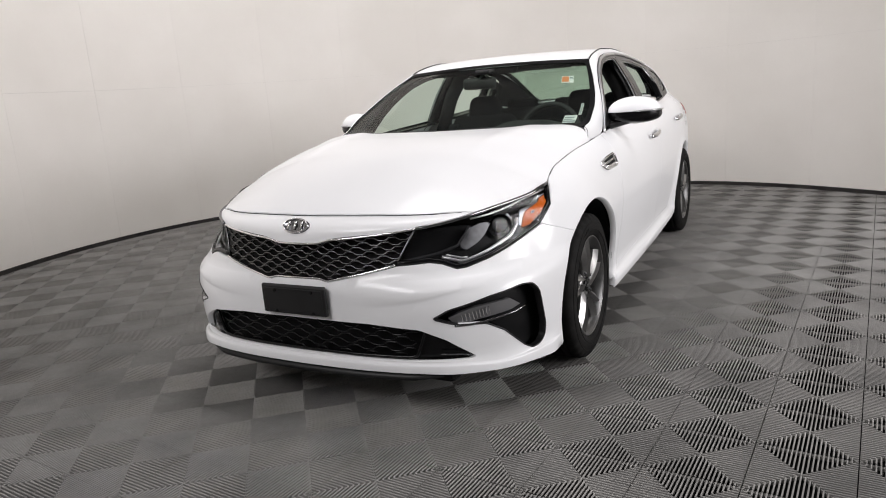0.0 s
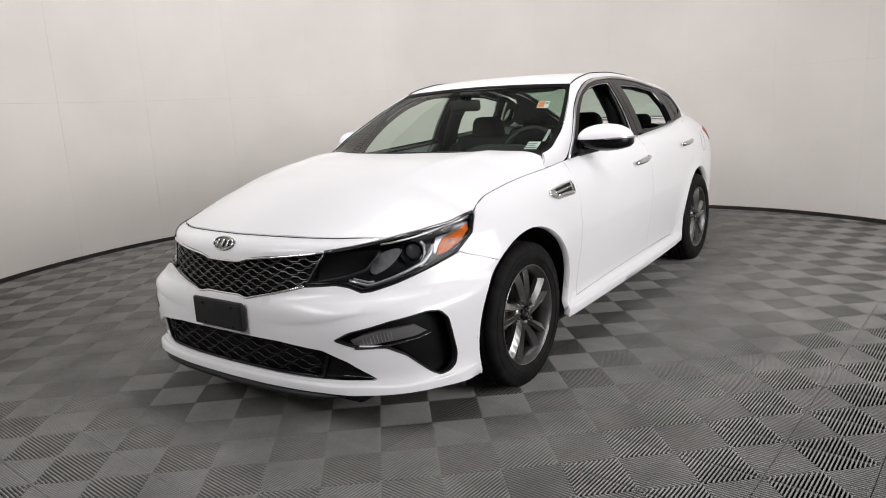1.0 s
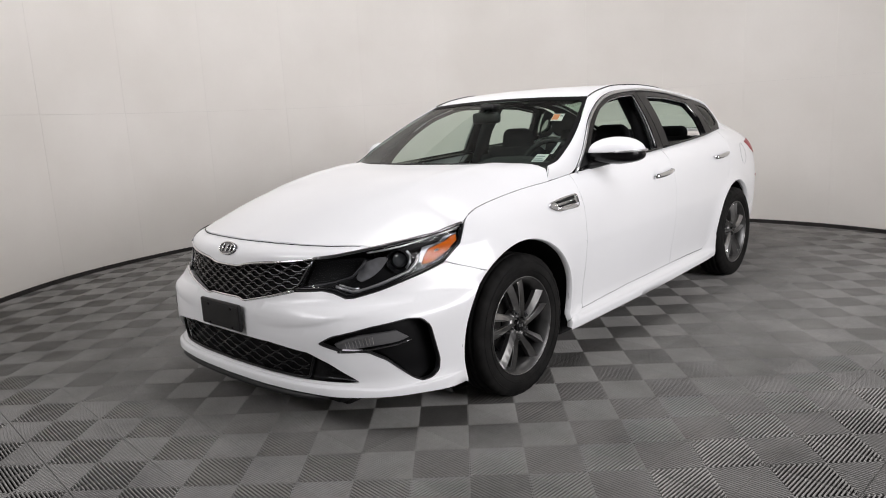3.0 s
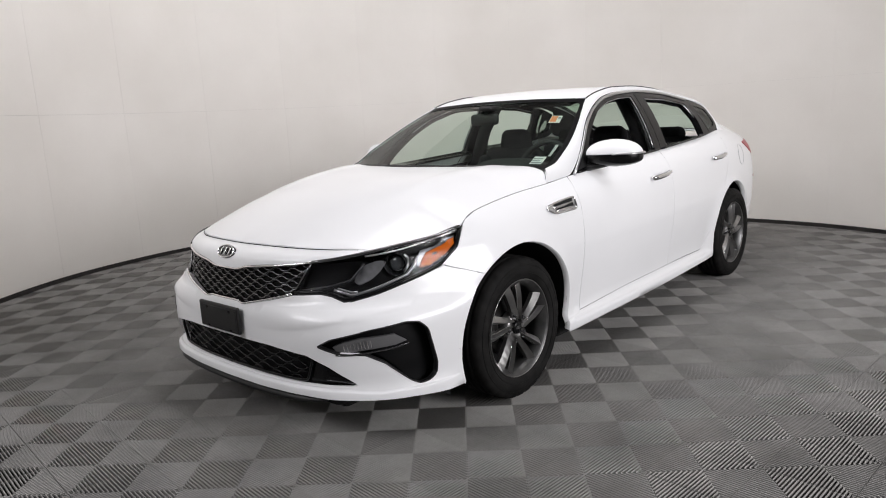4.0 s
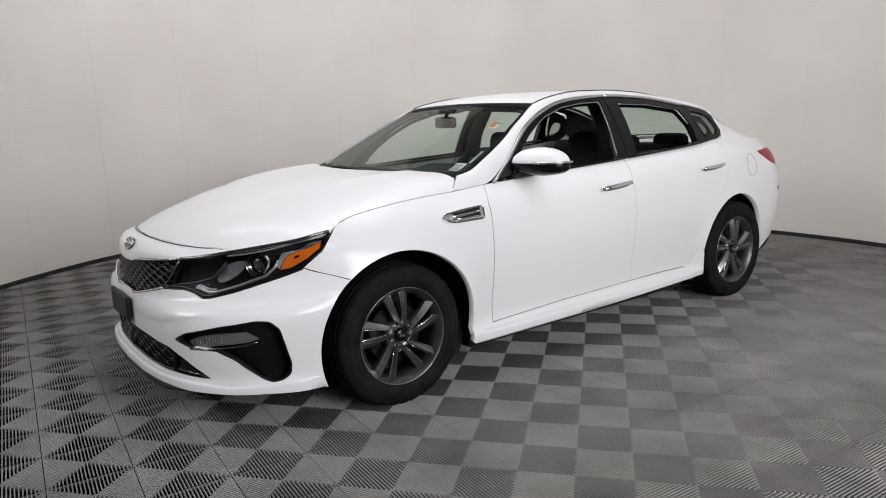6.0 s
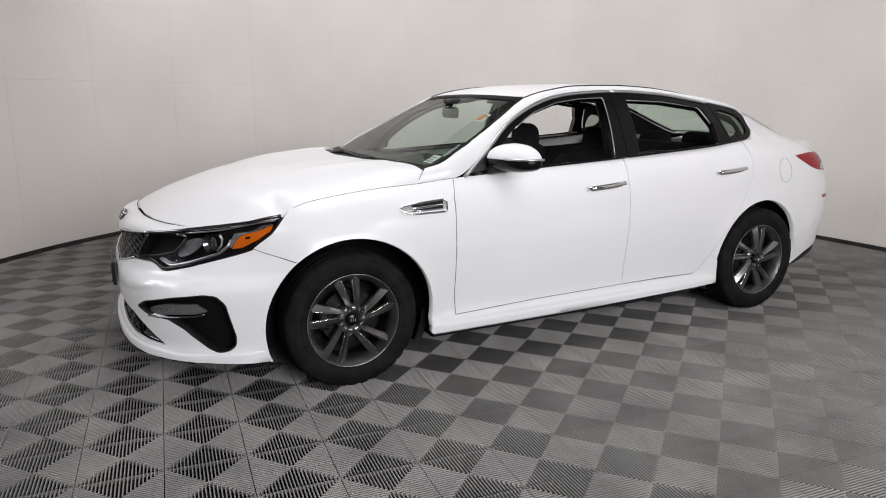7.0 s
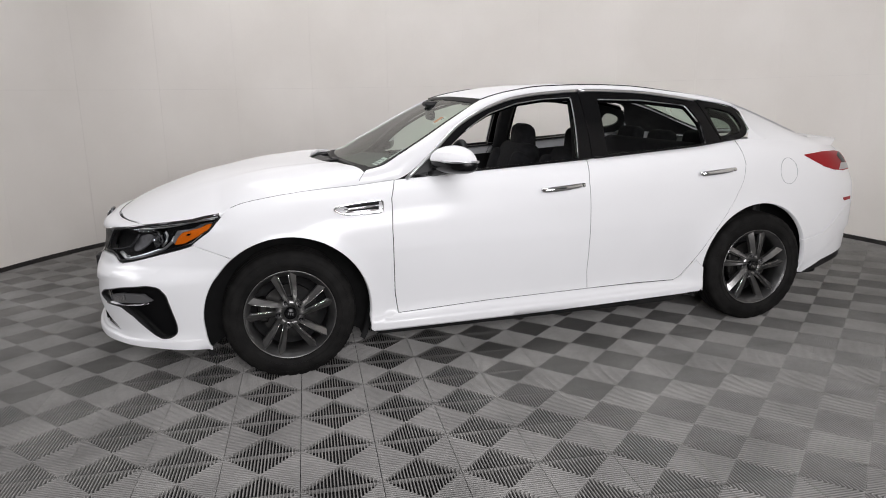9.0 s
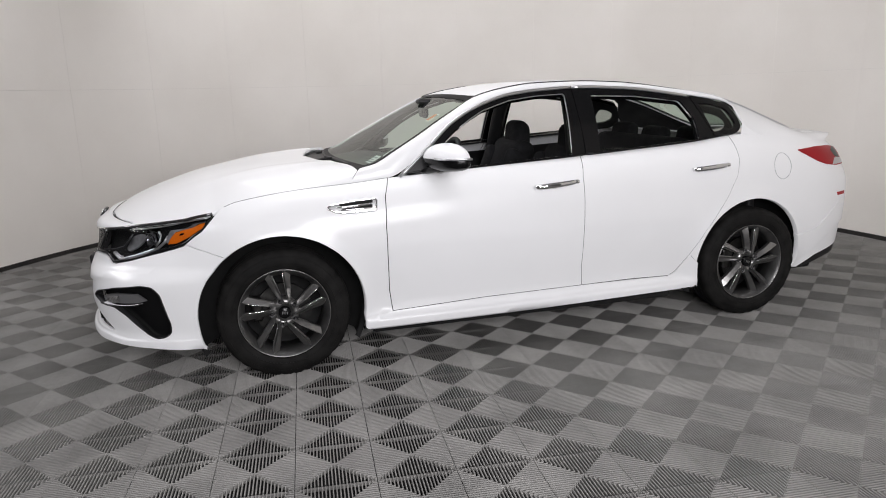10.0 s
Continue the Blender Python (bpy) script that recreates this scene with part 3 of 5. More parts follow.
FRAME_TOP = [(0.64, 0.985), (0.74, 1.062), (0.85, 1.157), (0.98, 1.262), (1.17, 1.352), (1.34, 1.398), (1.52, 1.418), (1.78, 1.428), (2.06, 1.416), (2.45, 1.364), (2.785, 1.294)]
_low = [(0.785, 0.40, 0.968), (0.80, 0.60, 0.986)] + [tuple(cabin_side(y, z)) for y, z in FRAME_TOP[1:] + [(2.838, 1.165)]] + [tuple(flank(a, curve_at(BELT, a))) for a in (2.97, 3.2, 3.42, 3.60, 3.72)]
_up = [e[1:] for e in SCREEN_EDGE[:-1]] + [(x, y, z) for y, x, z in RAIL[1:]]
PILLAR_LOW = [(i, *p) for i, p in enumerate(_low[:18])]
PILLAR_UP = [(i, *p) for i, p in enumerate(_up[:18])]
PILLAR_END = min(len(PILLAR_LOW), len(PILLAR_UP)) - 1


def pillar(i, t):
    """The band from the side windows' top edge up to the windscreen, roof and rear window."""
    i, t = np.broadcast_arrays(np.asarray(i, float), np.asarray(t, float))
    a, b = curve_at(PILLAR_LOW, i), curve_at(PILLAR_UP, i)
    k = (4 * t * (1 - t))[..., None]
    return a + (b - a) * t[..., None] + k * np.array([0.010, 0.0, 0.012]) * np.minimum(1, np.linalg.norm(b - a, axis=-1) / 0.1)[..., None]


def arch(cy, cz, r, top, start, end, n=40):
    """The wheel opening's edge from its front foot over the top to its rear foot."""
    out = []
    for k in range(n + 1):
        q = radians(start + (end - start) * k / n)
        out.append((cy - r * math.cos(q), cz + (top if math.sin(q) > 0 else r) * math.sin(q)))
    return out


FRONT_ARCH = arch(0.008, 0.335, 0.422, 0.412, -20, 200)
REAR_ARCH = arch(2.825, 0.345, 0.386, 0.386, -20, 200)
GAP_FRONT = [(0.572, 0.285), (0.556, 0.40), (0.551, 0.60), (0.551, 0.75), (0.560, 0.90), (0.592, 0.984)]
GAP_MID = [(1.690, 0.305), (1.676, 0.42), (1.675, 0.60), (1.677, 0.75), (1.680, 0.93), (1.708, 1.040)]
GAP_REAR = [(2.27, 0.298), (2.315, 0.322), (2.378, 0.402), (2.477, 0.551), (2.56, 0.66), (2.623, 0.746), (2.694, 0.878), (2.713, 0.97), (2.70, 1.105)]


def shifted(line, d):
    return [(a + d, z) for a, z in line]


def belt_line(a0, a1, n=14):
    return [(a, float(curve_at(BELT, a))) for a in np.linspace(a0, a1, n)]


# outlines of the nose, a from the middle of the car
HEAD_LOW = [(0.43, 0.655), (0.55, 0.659), (0.60, 0.650), (0.652, 0.629), (0.688, 0.630), (0.80, 0.651), (1.0, 0.697), (1.12, 0.725), (1.23, 0.785), (1.29, 0.852)]
HEAD_TOP = [(0.50, 0.772), (0.60, 0.788), (0.73, 0.808)]
GRILLE_TOP = [(0.0, 0.727), (0.10, 0.727), (0.155, 0.742), (0.455, 0.768), (0.498, 0.772)]
GRILLE_LOW = [(0.43, 0.655), (0.30, 0.625), (0.145, 0.594), (0.11, 0.603), (0.0, 0.604)]
INTAKE = [(0.0, 0.438), (0.30, 0.434), (0.50, 0.415), (0.60, 0.372), (0.712, 0.291), (0.69, 0.283), (0.48, 0.287), (0.0, 0.291)]
FOG = [(0.555, 0.455), (0.62, 0.487), (0.78, 0.518), (0.94, 0.534), (0.995, 0.526), (1.03, 0.490), (1.062, 0.34), (1.055, 0.292), (1.025, 0.270), (0.985, 0.264), (0.945, 0.286), (0.84, 0.378), (0.76, 0.418), (0.645, 0.428)]


def scaled(line, f):
    c = np.mean(np.array(line), axis=0)
    return [tuple(c + (np.array(q) - c) * f) for q in line]


def two_sided(line):
    """A half outline that begins and ends on the middle, with its other half."""
    return line + [(-a, z) for a, z in reversed(line) if a > 1e-6]


def build_car_body(car):
    sill_foot = [a for a in FRONT_ARCH if a[0] > 0.3][-1]
    # bonnet
    edge = [(0.0, -0.843), (0.2, -0.835), (0.36, -0.807), (0.48, -0.760)] + [(x, y) for y, x, z in HOOD_EDGE[2:-1]] + [(0.752, 0.446), (0.55, 0.345), (0.35, 0.275), (0.0, 0.225)]
    sheet("hood", hood_top, two_sided(edge), PAINT, car, step=0.045, depth=0.02, label="white hood with two soft ridges")
    # nose panel between hood and grille
    rim = [(-0.74, -_brow[0][0], _brow[0][1]), (-0.5, -0.475, -0.765), (-0.36, -0.358, -0.813), (-0.2, -0.2, -0.840), (0.0, 0.0, -0.848), (0.2, 0.2, -0.840), (0.36, 0.358, -0.813), (0.5, 0.475, -0.765), (0.74, _brow[0][0], _brow[0][1])]

    def brow(a, t):
        a, t = np.broadcast_arrays(np.asarray(a, float), np.asarray(t, float))
        low = nose(a, curve_at(LAMP_TOP, np.abs(a)))
        e = curve_at(rim, a)
        up = hood_top(e[..., 0], e[..., 1]) - np.array([0, 0, 0.002])
        mid = np.stack([(low[..., 0] + up[..., 0]) / 2, np.minimum(low[..., 1], up[..., 1]) + 0.006, up[..., 2] - 0.006], -1)
        t = t[..., None]
        return (1 - t) ** 2 * low + 2 * t * (1 - t) * mid + t * t * up

    sheet("nose_panel", brow, [(a, 0.0) for a in np.linspace(-0.735, 0.735, 50)] + [(a, 1.0) for a in np.linspace(0.735, -0.735, 50)], PAINT, car, step=0.05, depth=0.012)
    # front bumper
    foot = [(1.195, 0.199), (1.10, 0.208), (0.95, 0.222), (0.78, 0.230), (0.62, 0.239), (0.49, 0.248), (0.35, 0.250), (0.0, 0.251)]
    seam = [(1.12, 0.7215), (1.25, 0.6865), (1.335, 0.6565)]
    arch_front = [(NOSE + a, z) for a, z in FRONT_ARCH if a < -0.25 and z < 0.66][::-1]
    line = [(0.0, 0.595), (0.11, 0.594), (0.145, 0.585), (0.30, 0.616), (0.43, 0.646)] + [(a, z - 0.008) for a, z in HEAD_LOW[1:-2]] + seam + arch_front + foot
    fog_other = [(-a, z) for a, z in FOG]
    sheet("front_bumper", nose, two_sided(line), PAINT, car, holes=[rounded(two_sided(INTAKE), 0.012), rounded(scaled(FOG, 1.02), 0.014), rounded(scaled(fog_other, 1.02), 0.014)], step=0.03, depth=0.025,
          creases=[[(s * m, float(curve_at(LIP_TOP, m)) + d) for m in np.linspace(0.0, 1.17, 40)] for s in (1, -1) for d in (-0.006, -0.001, 0.005)]
          + [[(s * m, float(curve_at(CREASE, m)) + d) for m in np.linspace(0.2, 1.22, 40)] for s in (1, -1) for d in (-0.011, 0.003)])
    # wings
    wing = [(-0.302, 0.850), (-0.365, 0.785), (-0.475, 0.725), (-0.35, 0.690), (-0.262, 0.660)] + [p for p in FRONT_ARCH if p[0] > -0.255 and (p[0] < 0 or p[1] > 0.27)] + [(0.422, 0.268), (0.565, 0.271)] + shifted(GAP_FRONT, -0.0025) + belt_line(0.585, -0.262, 12) + [(-0.285, 0.868)]
    both("fender", flank, wing, PAINT, car, step=0.035, depth=0.03)
    # doors
    front = shifted(GAP_FRONT, 0.0022)[::-1] + [(1.1, 0.302)] + shifted(GAP_MID, -0.002) + belt_line(1.70, 0.60)
    rear = shifted(GAP_MID, 0.002)[::-1] + [(2.0, 0.306)] + shifted(GAP_REAR, -0.002) + belt_line(2.69, 1.72)
    doors = [both("front_door", flank, front, PAINT, car, step=0.04, depth=0.03), both("rear_door", flank, rear, PAINT, car, step=0.04, depth=0.03)]
    # sills
    sill = [(0.422, 0.2655), (0.42, 0.215), (0.44, 0.199), (1.2, 0.2), (2.44, 0.215), (2.455, 0.24), (2.449, 0.36), (2.403, 0.4085), (2.381, 0.398), (2.318, 0.312), (2.27, 0.294), (1.7, 0.301), (1.1, 0.298), (0.57, 0.281)]
    both("side_sill", flank, sill, PAINT, car, step=0.025, depth=0.03)
    # rear wings
    quarter = shifted(GAP_REAR, 0.002) + belt_line(2.71, 3.9, 16) + [(3.95, 0.85), (3.9, 0.70), (3.6, 0.66), (3.35, 0.50), (3.186, 0.47)] + [p for p in REAR_ARCH[::-1] if p[1] > 0.40 or p[0] < 2.6] + [(2.449, 0.3635), (2.404, 0.4115)]
    quarter = [q for q in quarter if not (q[0] < 2.40 and q[1] < 0.40)]
    both("rear_fender", flank, quarter, PAINT, car, step=0.04, depth=0.03)
    back = [(3.19, 0.462), (3.353, 0.492), (3.60, 0.652), (3.9, 0.692), (4.557, 0.70), (4.557, 0.36), (3.75, 0.36), (3.42, 0.312), (3.24, 0.245), (3.165, 0.262)] + [p for p in REAR_ARCH if p[0] > 3.1 and 0.27 < p[1] < 0.46][::-1]
    folds = [[(a, float(curve_at(REAR_FOLD, a)) + d) for a in np.linspace(3.2, 4.1, 28)] for d in (-0.010, 0.006)]
    both("rear_bumper", flank, back, PAINT, car, step=0.03, depth=0.03, creases=folds)
    both("rear_valance", flank, [(3.24, 0.238), (3.42, 0.305), (3.75, 0.353), (4.557, 0.353), (4.557, 0.300), (3.75, 0.300), (3.5, 0.275), (3.3, 0.238)], BLACK_SATIN, car, step=0.04, lift=-0.006)
    both("rear_panel", flank, [(3.96, 0.85), (3.91, 0.70), (4.557, 0.71), (4.557, 1.03), (3.92, 1.03)], PAINT, car, step=0.05)
    # dark rods set into the door gaps, standing in for their shade
    under = [(a, z - 0.0035) for a, z in [(0.576, 0.287), (1.1, 0.3035), (1.702, 0.307), (2.0, 0.307), (2.27, 0.2995)]]
    for s in (1, -1):
        for line in (GAP_FRONT, GAP_MID, GAP_REAR, under):
            p = flank(*np.array(trace(line, 0.03)).T) - np.array([0.005, 0, 0])
            p[:, 0] *= s
            part("shut_line", sweep(bmesh.new(), p, 0.0030, 6), LINER, car, smooth=True)
    # pillars, roof, glass, boot
    n = PILLAR_END
    both("pillar_panel", pillar, [(i, 0.0) for i in np.linspace(0, n, 3 * n + 1)] + [(i, 1.0) for i in np.linspace(n, 0, 3 * n + 1)], PAINT, car, step=0.25, depth=0.012)
    for s in (1, -1):
        a, i = np.linspace(2.80, 2.972, 12), np.linspace(11.8, 13.0, 12)
        lo, hi = flank(a, curve_at(BELT, a)) - np.array([0.002, 0, 0.001]), pillar(i, 0.0 * i) - np.array([0.002, 0, 0])
        v = np.concatenate([lo, hi])
        v[:, 0] *= s
        link_mesh("corner_panel", v, [(k, k + 1, k + 13, k + 12)[::s] for k in range(11)], PAINT, car)
    roof = [(h, 1.168 - 0.042 * (1 - h * h)) for h in np.linspace(-0.985, 0.985, 17)] + [(h, 2.56 + 0.05 * (1 - h * h)) for h in np.linspace(0.985, -0.985, 17)]
    sheet("roof", roof_top, roof, PAINT, car, step=0.07, depth=0.012, label="white roof panel")
    boot = [(h, 3.43 + 0.03 * (1 - h * h)) for h in np.linspace(-0.985, 0.985, 9)] + [(0.985, 3.72), (-0.985, 3.72)]
    sheet("trunk_lid", roof_top, boot, PAINT, car, step=0.07)
    rear = [(h, 2.575 + 0.05 * (1 - h * h)) for h in np.linspace(-1.0, 1.0, 13)] + [(h, 3.42 + 0.03 * (1 - h * h)) for h in np.linspace(1.0, -1.0, 13)]
    inner = [(h * 0.93, 2.62 + 0.05 * (1 - h * h)) for h in np.linspace(-0.98, 0.98, 13)] + [(h * 0.93, 3.36 + 0.03 * (1 - h * h)) for h in np.linspace(0.98, -0.98, 13)]
    back_glass = sheet("rear_window", roof_top, rear, WINDSHIELD, car, step=0.08, depth=0, lift=-0.004, label="green-tinted curved rear window")
    sheet("glass_border", roof_top, rear, FRIT, back_glass, holes=[inner], step=0.06, depth=0, lift=-0.001)
    pane = [(h, 0.0) for h in np.linspace(-0.99, 0.99, 21)] + [(h, 0.99) for h in np.linspace(0.99, -0.99, 21)]
    hole = rounded([(-0.962, 0.055), (0.962, 0.055), (0.955, 0.93), (0.0, 0.945), (-0.955, 0.93)], 0.06)
    front_glass = sheet("windshield", screen, pane, WINDSHIELD, car, step=0.07, depth=0, lift=-0.003, label="green-tinted windshield with a black border")
    sheet("glass_border", screen, pane, FRIT, front_glass, holes=[hole], step=0.05, depth=0, lift=0.0)
    for ob in (back_glass, front_glass):
        ob.visible_shadow = False
    # shut lines along the hood's front, the fender tops and pillar feet
    lead = [hood_top(x, y) + np.array([0, -0.003, 0.0]) for _, x, y in rim]
    lead = curve_at([(p[0], p[0], p[1], p[2]) for p in lead], np.linspace(-0.6, 0.6, 50))
    part("shut_line", sweep(bmesh.new(), lead, 0.0018, 5), LINER, car, smooth=True)
    for s in (1, -1):
        for pts in ([flank(a, curve_at(BELT, a)) + np.array([-0.0008, 0, 0.0005]) for a in np.linspace(-0.25, 0.592, 30)], [pillar(0.0, t) for t in np.linspace(0, 1, 6)]):
            p = np.array(pts)
            p[:, 0] *= s
            part("shut_line", sweep(bmesh.new(), p, 0.0012, 5), LINER, car, smooth=True)
    return doors

# ---- the car's parts ----
def build_inside_shell(car):
    """Dark panels behind the openings, wheel housings and the floor pan."""
    whole = [(0.0, 0.79), (0.5, 0.785), (0.9, 0.80), (1.22, 0.76), (1.16, 0.20), (0.6, 0.205), (0.0, 0.205)]
    sheet("nose_lining", nose, two_sided(whole), LINER, car, step=0.06, depth=0, lift=-0.075)
    for side in (1, -1):
        for cy, cz, r in ((0.0, 0.335, 0.436), (2.825, 0.345, 0.397)):
            verts, faces, n = [], [], 30
            for k in range(n + 1):
                q = radians(-28 + 236 * k / n)
                low = not 1 < -28 + 236 * k / n < 179
                for x, rr in ((0.77 if low else 0.888 if cy < 1 else 0.845, r - 0.010), (0.80, r + 0.012), (0.60, r + 0.012), (0.58, 0.05)):
                    verts.append((side * x, cy - rr * math.cos(q), cz + rr * math.sin(q)))
            for k in range(n):
                for m in range(3):
                    a = 4 * k + m
                    faces.append((a, a + 1, a + 5, a + 4))
            link_mesh("wheel_liner", verts, faces, LINER, car)
    bm = bmesh.new()
    block(bm, (0, 1.4, 0.195), (1.60, 1.86, 0.11), 0.02)
    block(bm, (0, 1.4, 0.20), (1.14, 4.40, 0.10), 0.02)
    block(bm, (0, -0.66, 0.25), (1.20, 0.40, 0.14), 0.03)
    part("floor_pan", bm, LINER, car)
    bm = bmesh.new()
    block(bm, (0, 0.62, 0.62), (1.50, 0.06, 0.72), 0.02)
    part("bulkhead", bm, CABIN, car)
    part("boot_wall", block(bmesh.new(), (0, 2.98, 0.66), (1.36, 0.06, 0.60), 0.02), CABIN, car)
    for nm, outline in (("door_card", [(0.60, 0.30), (1.69, 0.30), (1.69, 1.02), (1.0, 1.0), (0.62, 0.955)]), ("door_card", [(1.71, 0.30), (2.30, 0.30), (2.48, 0.56), (2.62, 0.76), (2.66, 1.06), (1.71, 1.02)])):
        both(nm, flank, outline, CABIN, car, step=0.08, depth=0.0, lift=-0.075)
    # window ledges between the outer skin and the door cards
    for a0, a1 in ((0.62, 1.70), (1.72, 2.68)):
        def ledge(a, t):
            p, q = flank(a, curve_at(BELT, a) - 0.004), flank(a, curve_at(BELT, a) - 0.02)
            q = q - np.array([0.075, 0, 0])
            return p + (q - p) * np.asarray(t)[..., None]
        both("window_ledge", ledge, [(a0, 0.0), (a1, 0.0), (a1, 1.0), (a0, 1.0)], FABRIC, car, step=0.2, depth=0)


WINDOW_FRONT = [(0.80, 1.012), (0.845, 1.075), (0.92, 1.150), (1.0, 1.215), (1.085, 1.268), (1.17, 1.312), (1.34, 1.362), (1.51, 1.382), (1.690, 1.388), (1.655, 1.042), (1.07, 1.018)]
WINDOW_REAR = [(1.832, 1.056), (1.848, 1.374), (2.13, 1.362), (2.43, 1.320), (2.487, 1.215), (2.492, 1.094), (2.04, 1.068)]
QUARTER = [(2.60, 1.105), (2.555, 1.21), (2.50, 1.335), (2.60, 1.325), (2.74, 1.288), (2.780, 1.215), (2.792, 1.165), (2.775, 1.14), (2.735, 1.122)]

QUARTER_HOLE = [(2.60, 1.128), (2.572, 1.21), (2.545, 1.305), (2.63, 1.296), (2.725, 1.268), (2.760, 1.21), (2.768, 1.165), (2.72, 1.142)]
QUARTER_LINING = [(2.60, 1.15), (2.585, 1.22), (2.60, 1.275), (2.66, 1.268), (2.73, 1.235), (2.745, 1.19), (2.70, 1.160)]


def build_windows(car, doors):
    split = 1.738

    def upper(a, b):
        z = lambda y: float(curve_at(FRAME_TOP, y))
        return [(y, z(y) - 0.002) for y in np.linspace(a, b, 18)]

    def lower(a, b):
        return [(y, float(curve_at(BELT, y)) + 0.001) for y in np.linspace(a, b, 10)]

    front = lower(0.655, split - 0.003) + upper(split - 0.003, 0.655)
    rear = lower(split + 0.003, 2.56) + [(2.60, 1.10), (2.55, 1.21), (2.497, 1.352)] + upper(2.49, split + 0.003)
    corner = [(2.565, 1.100), (2.735, 1.112), (2.780, 1.130), (2.804, 1.160), (2.794, 1.215), (2.750, 1.294), (2.60, 1.333), (2.503, 1.352), (2.556, 1.21), (2.606, 1.104)]
    for k, mirror in enumerate((False, True)):
        s = -1 if mirror else 1
        f = sheet("window_frame", cabin_side, front, BLACK_GLOSS, doors[0][k], holes=[rounded(WINDOW_FRONT, 0.015)], step=0.05, depth=0.045, mirror=mirror)
        r = sheet("window_frame", cabin_side, rear, BLACK_GLOSS, doors[1][k], holes=[rounded(WINDOW_REAR, 0.015)], step=0.05, depth=0.045, mirror=mirror)
        sheet("quarter_trim", cabin_side, rounded(corner, 0.02), BLACK_GLOSS, car, holes=[rounded(QUARTER_HOLE, 0.02)], step=0.05, depth=0.02, mirror=mirror)
        sheet("quarter_lining", cabin_side, corner, CABIN, car, holes=[rounded(QUARTER_LINING, 0.03)], step=0.04, depth=0, lift=-0.06, mirror=mirror)
        g = sheet("quarter_window", cabin_side, rounded(QUARTER, 0.02), SIDE_GLASS, car, step=0.06, depth=0, lift=-0.004, mirror=mirror, label="small dark-tinted rear quarter window")
        # a low strip of the wound-down rear pane
        strip = [(1.835, 1.050), (2.05, 1.062), (2.30, 1.076), (2.06, 1.078), (1.84, 1.082)]
        g = sheet("window_pane", cabin_side, strip, SIDE_GLASS, doors[1][k], step=0.06, depth=0, lift=-0.02, mirror=mirror)
        # bright strips
        for door, line, lift, rad in ((doors[0][k], [(y, float(curve_at(FRAME_TOP, y)) - 0.009) for y in np.linspace(0.655, split - 0.004, 26)], 0.006, 0.0095),
                                      (doors[1][k], [(y, float(curve_at(FRAME_TOP, y)) - 0.009) for y in np.linspace(split + 0.004, 2.49, 16)], 0.006, 0.0095)):
            p = cabin_side(*np.array(line).T) + np.array([lift, 0, 0])
            p[:, 0] *= s
            part("chrome_strip", sweep(bmesh.new(), p, rad, 8, 0.6, up=(s, 0, 0.3)), SATIN_CHROME, door, smooth=True)
        for door, line in ((doors[0][k], [(y, float(np.interp(y, [v[0] for v in WINDOW_FRONT[2:9]], [v[1] for v in WINDOW_FRONT[2:9]])) - 0.004) for y in np.linspace(1.02, 1.678, 18)] + [(1.685, 1.37), (1.671, 1.2), (1.657, 1.06)]),
                           (doors[1][k], [(1.852, 1.368), (2.13, 1.357), (2.39, 1.325), (2.422, 1.314), (2.475, 1.222)])):
            line = trace(rounded(line, 0.01, closed=False), 0.05)
            p = cabin_side(*np.array(line).T) - np.array([0.010, 0, 0.002])
            p[:, 0] *= s
            part("weatherstrip", sweep(bmesh.new(), p, 0.0045, 6), SATIN_CHROME, door, smooth=True)
        # belt strip
        for door, a0, a1 in ((doors[0][k], 0.70, 1.72), (doors[1][k], 1.75, 2.70)):
            p = np.array([cabin_side(y, curve_at(BELT, y) + 0.004) for y in np.linspace(a0, a1, 16)])
            p[:, 0] *= s
            part("belt_strip", sweep(bmesh.new(), p, 0.007, 6), BLACK_GLOSS, door, smooth=True)
        p = np.array([pillar(i, 0.985) for i in np.linspace(10.5, 15.2, 24)]) + np.array([0, 0, 0.004])
        p[:, 0] *= s
        part("roof_moulding", sweep(bmesh.new(), p, 0.0045, 6), SATIN_CHROME, car, smooth=True)
        p = np.array([pillar(i, 1.0) for i in np.linspace(4.9, 10.5, 30)]) + np.array([0, 0, 0.0015])
        p[:, 0] *= s
        part("roof_gutter", sweep(bmesh.new(), p, 0.0038, 6), BLACK_SATIN, car, smooth=True)
        # inner door posts seen through the openings
        bm = bmesh.new()
        sweep(bm, [(s * 0.71, 1.72, 0.95), (s * 0.625, 1.74, 1.2), (s * 0.52, 1.76, 1.38)], 0.05, 8)
        part("inner_post", bm, CABIN, car, smooth=True)


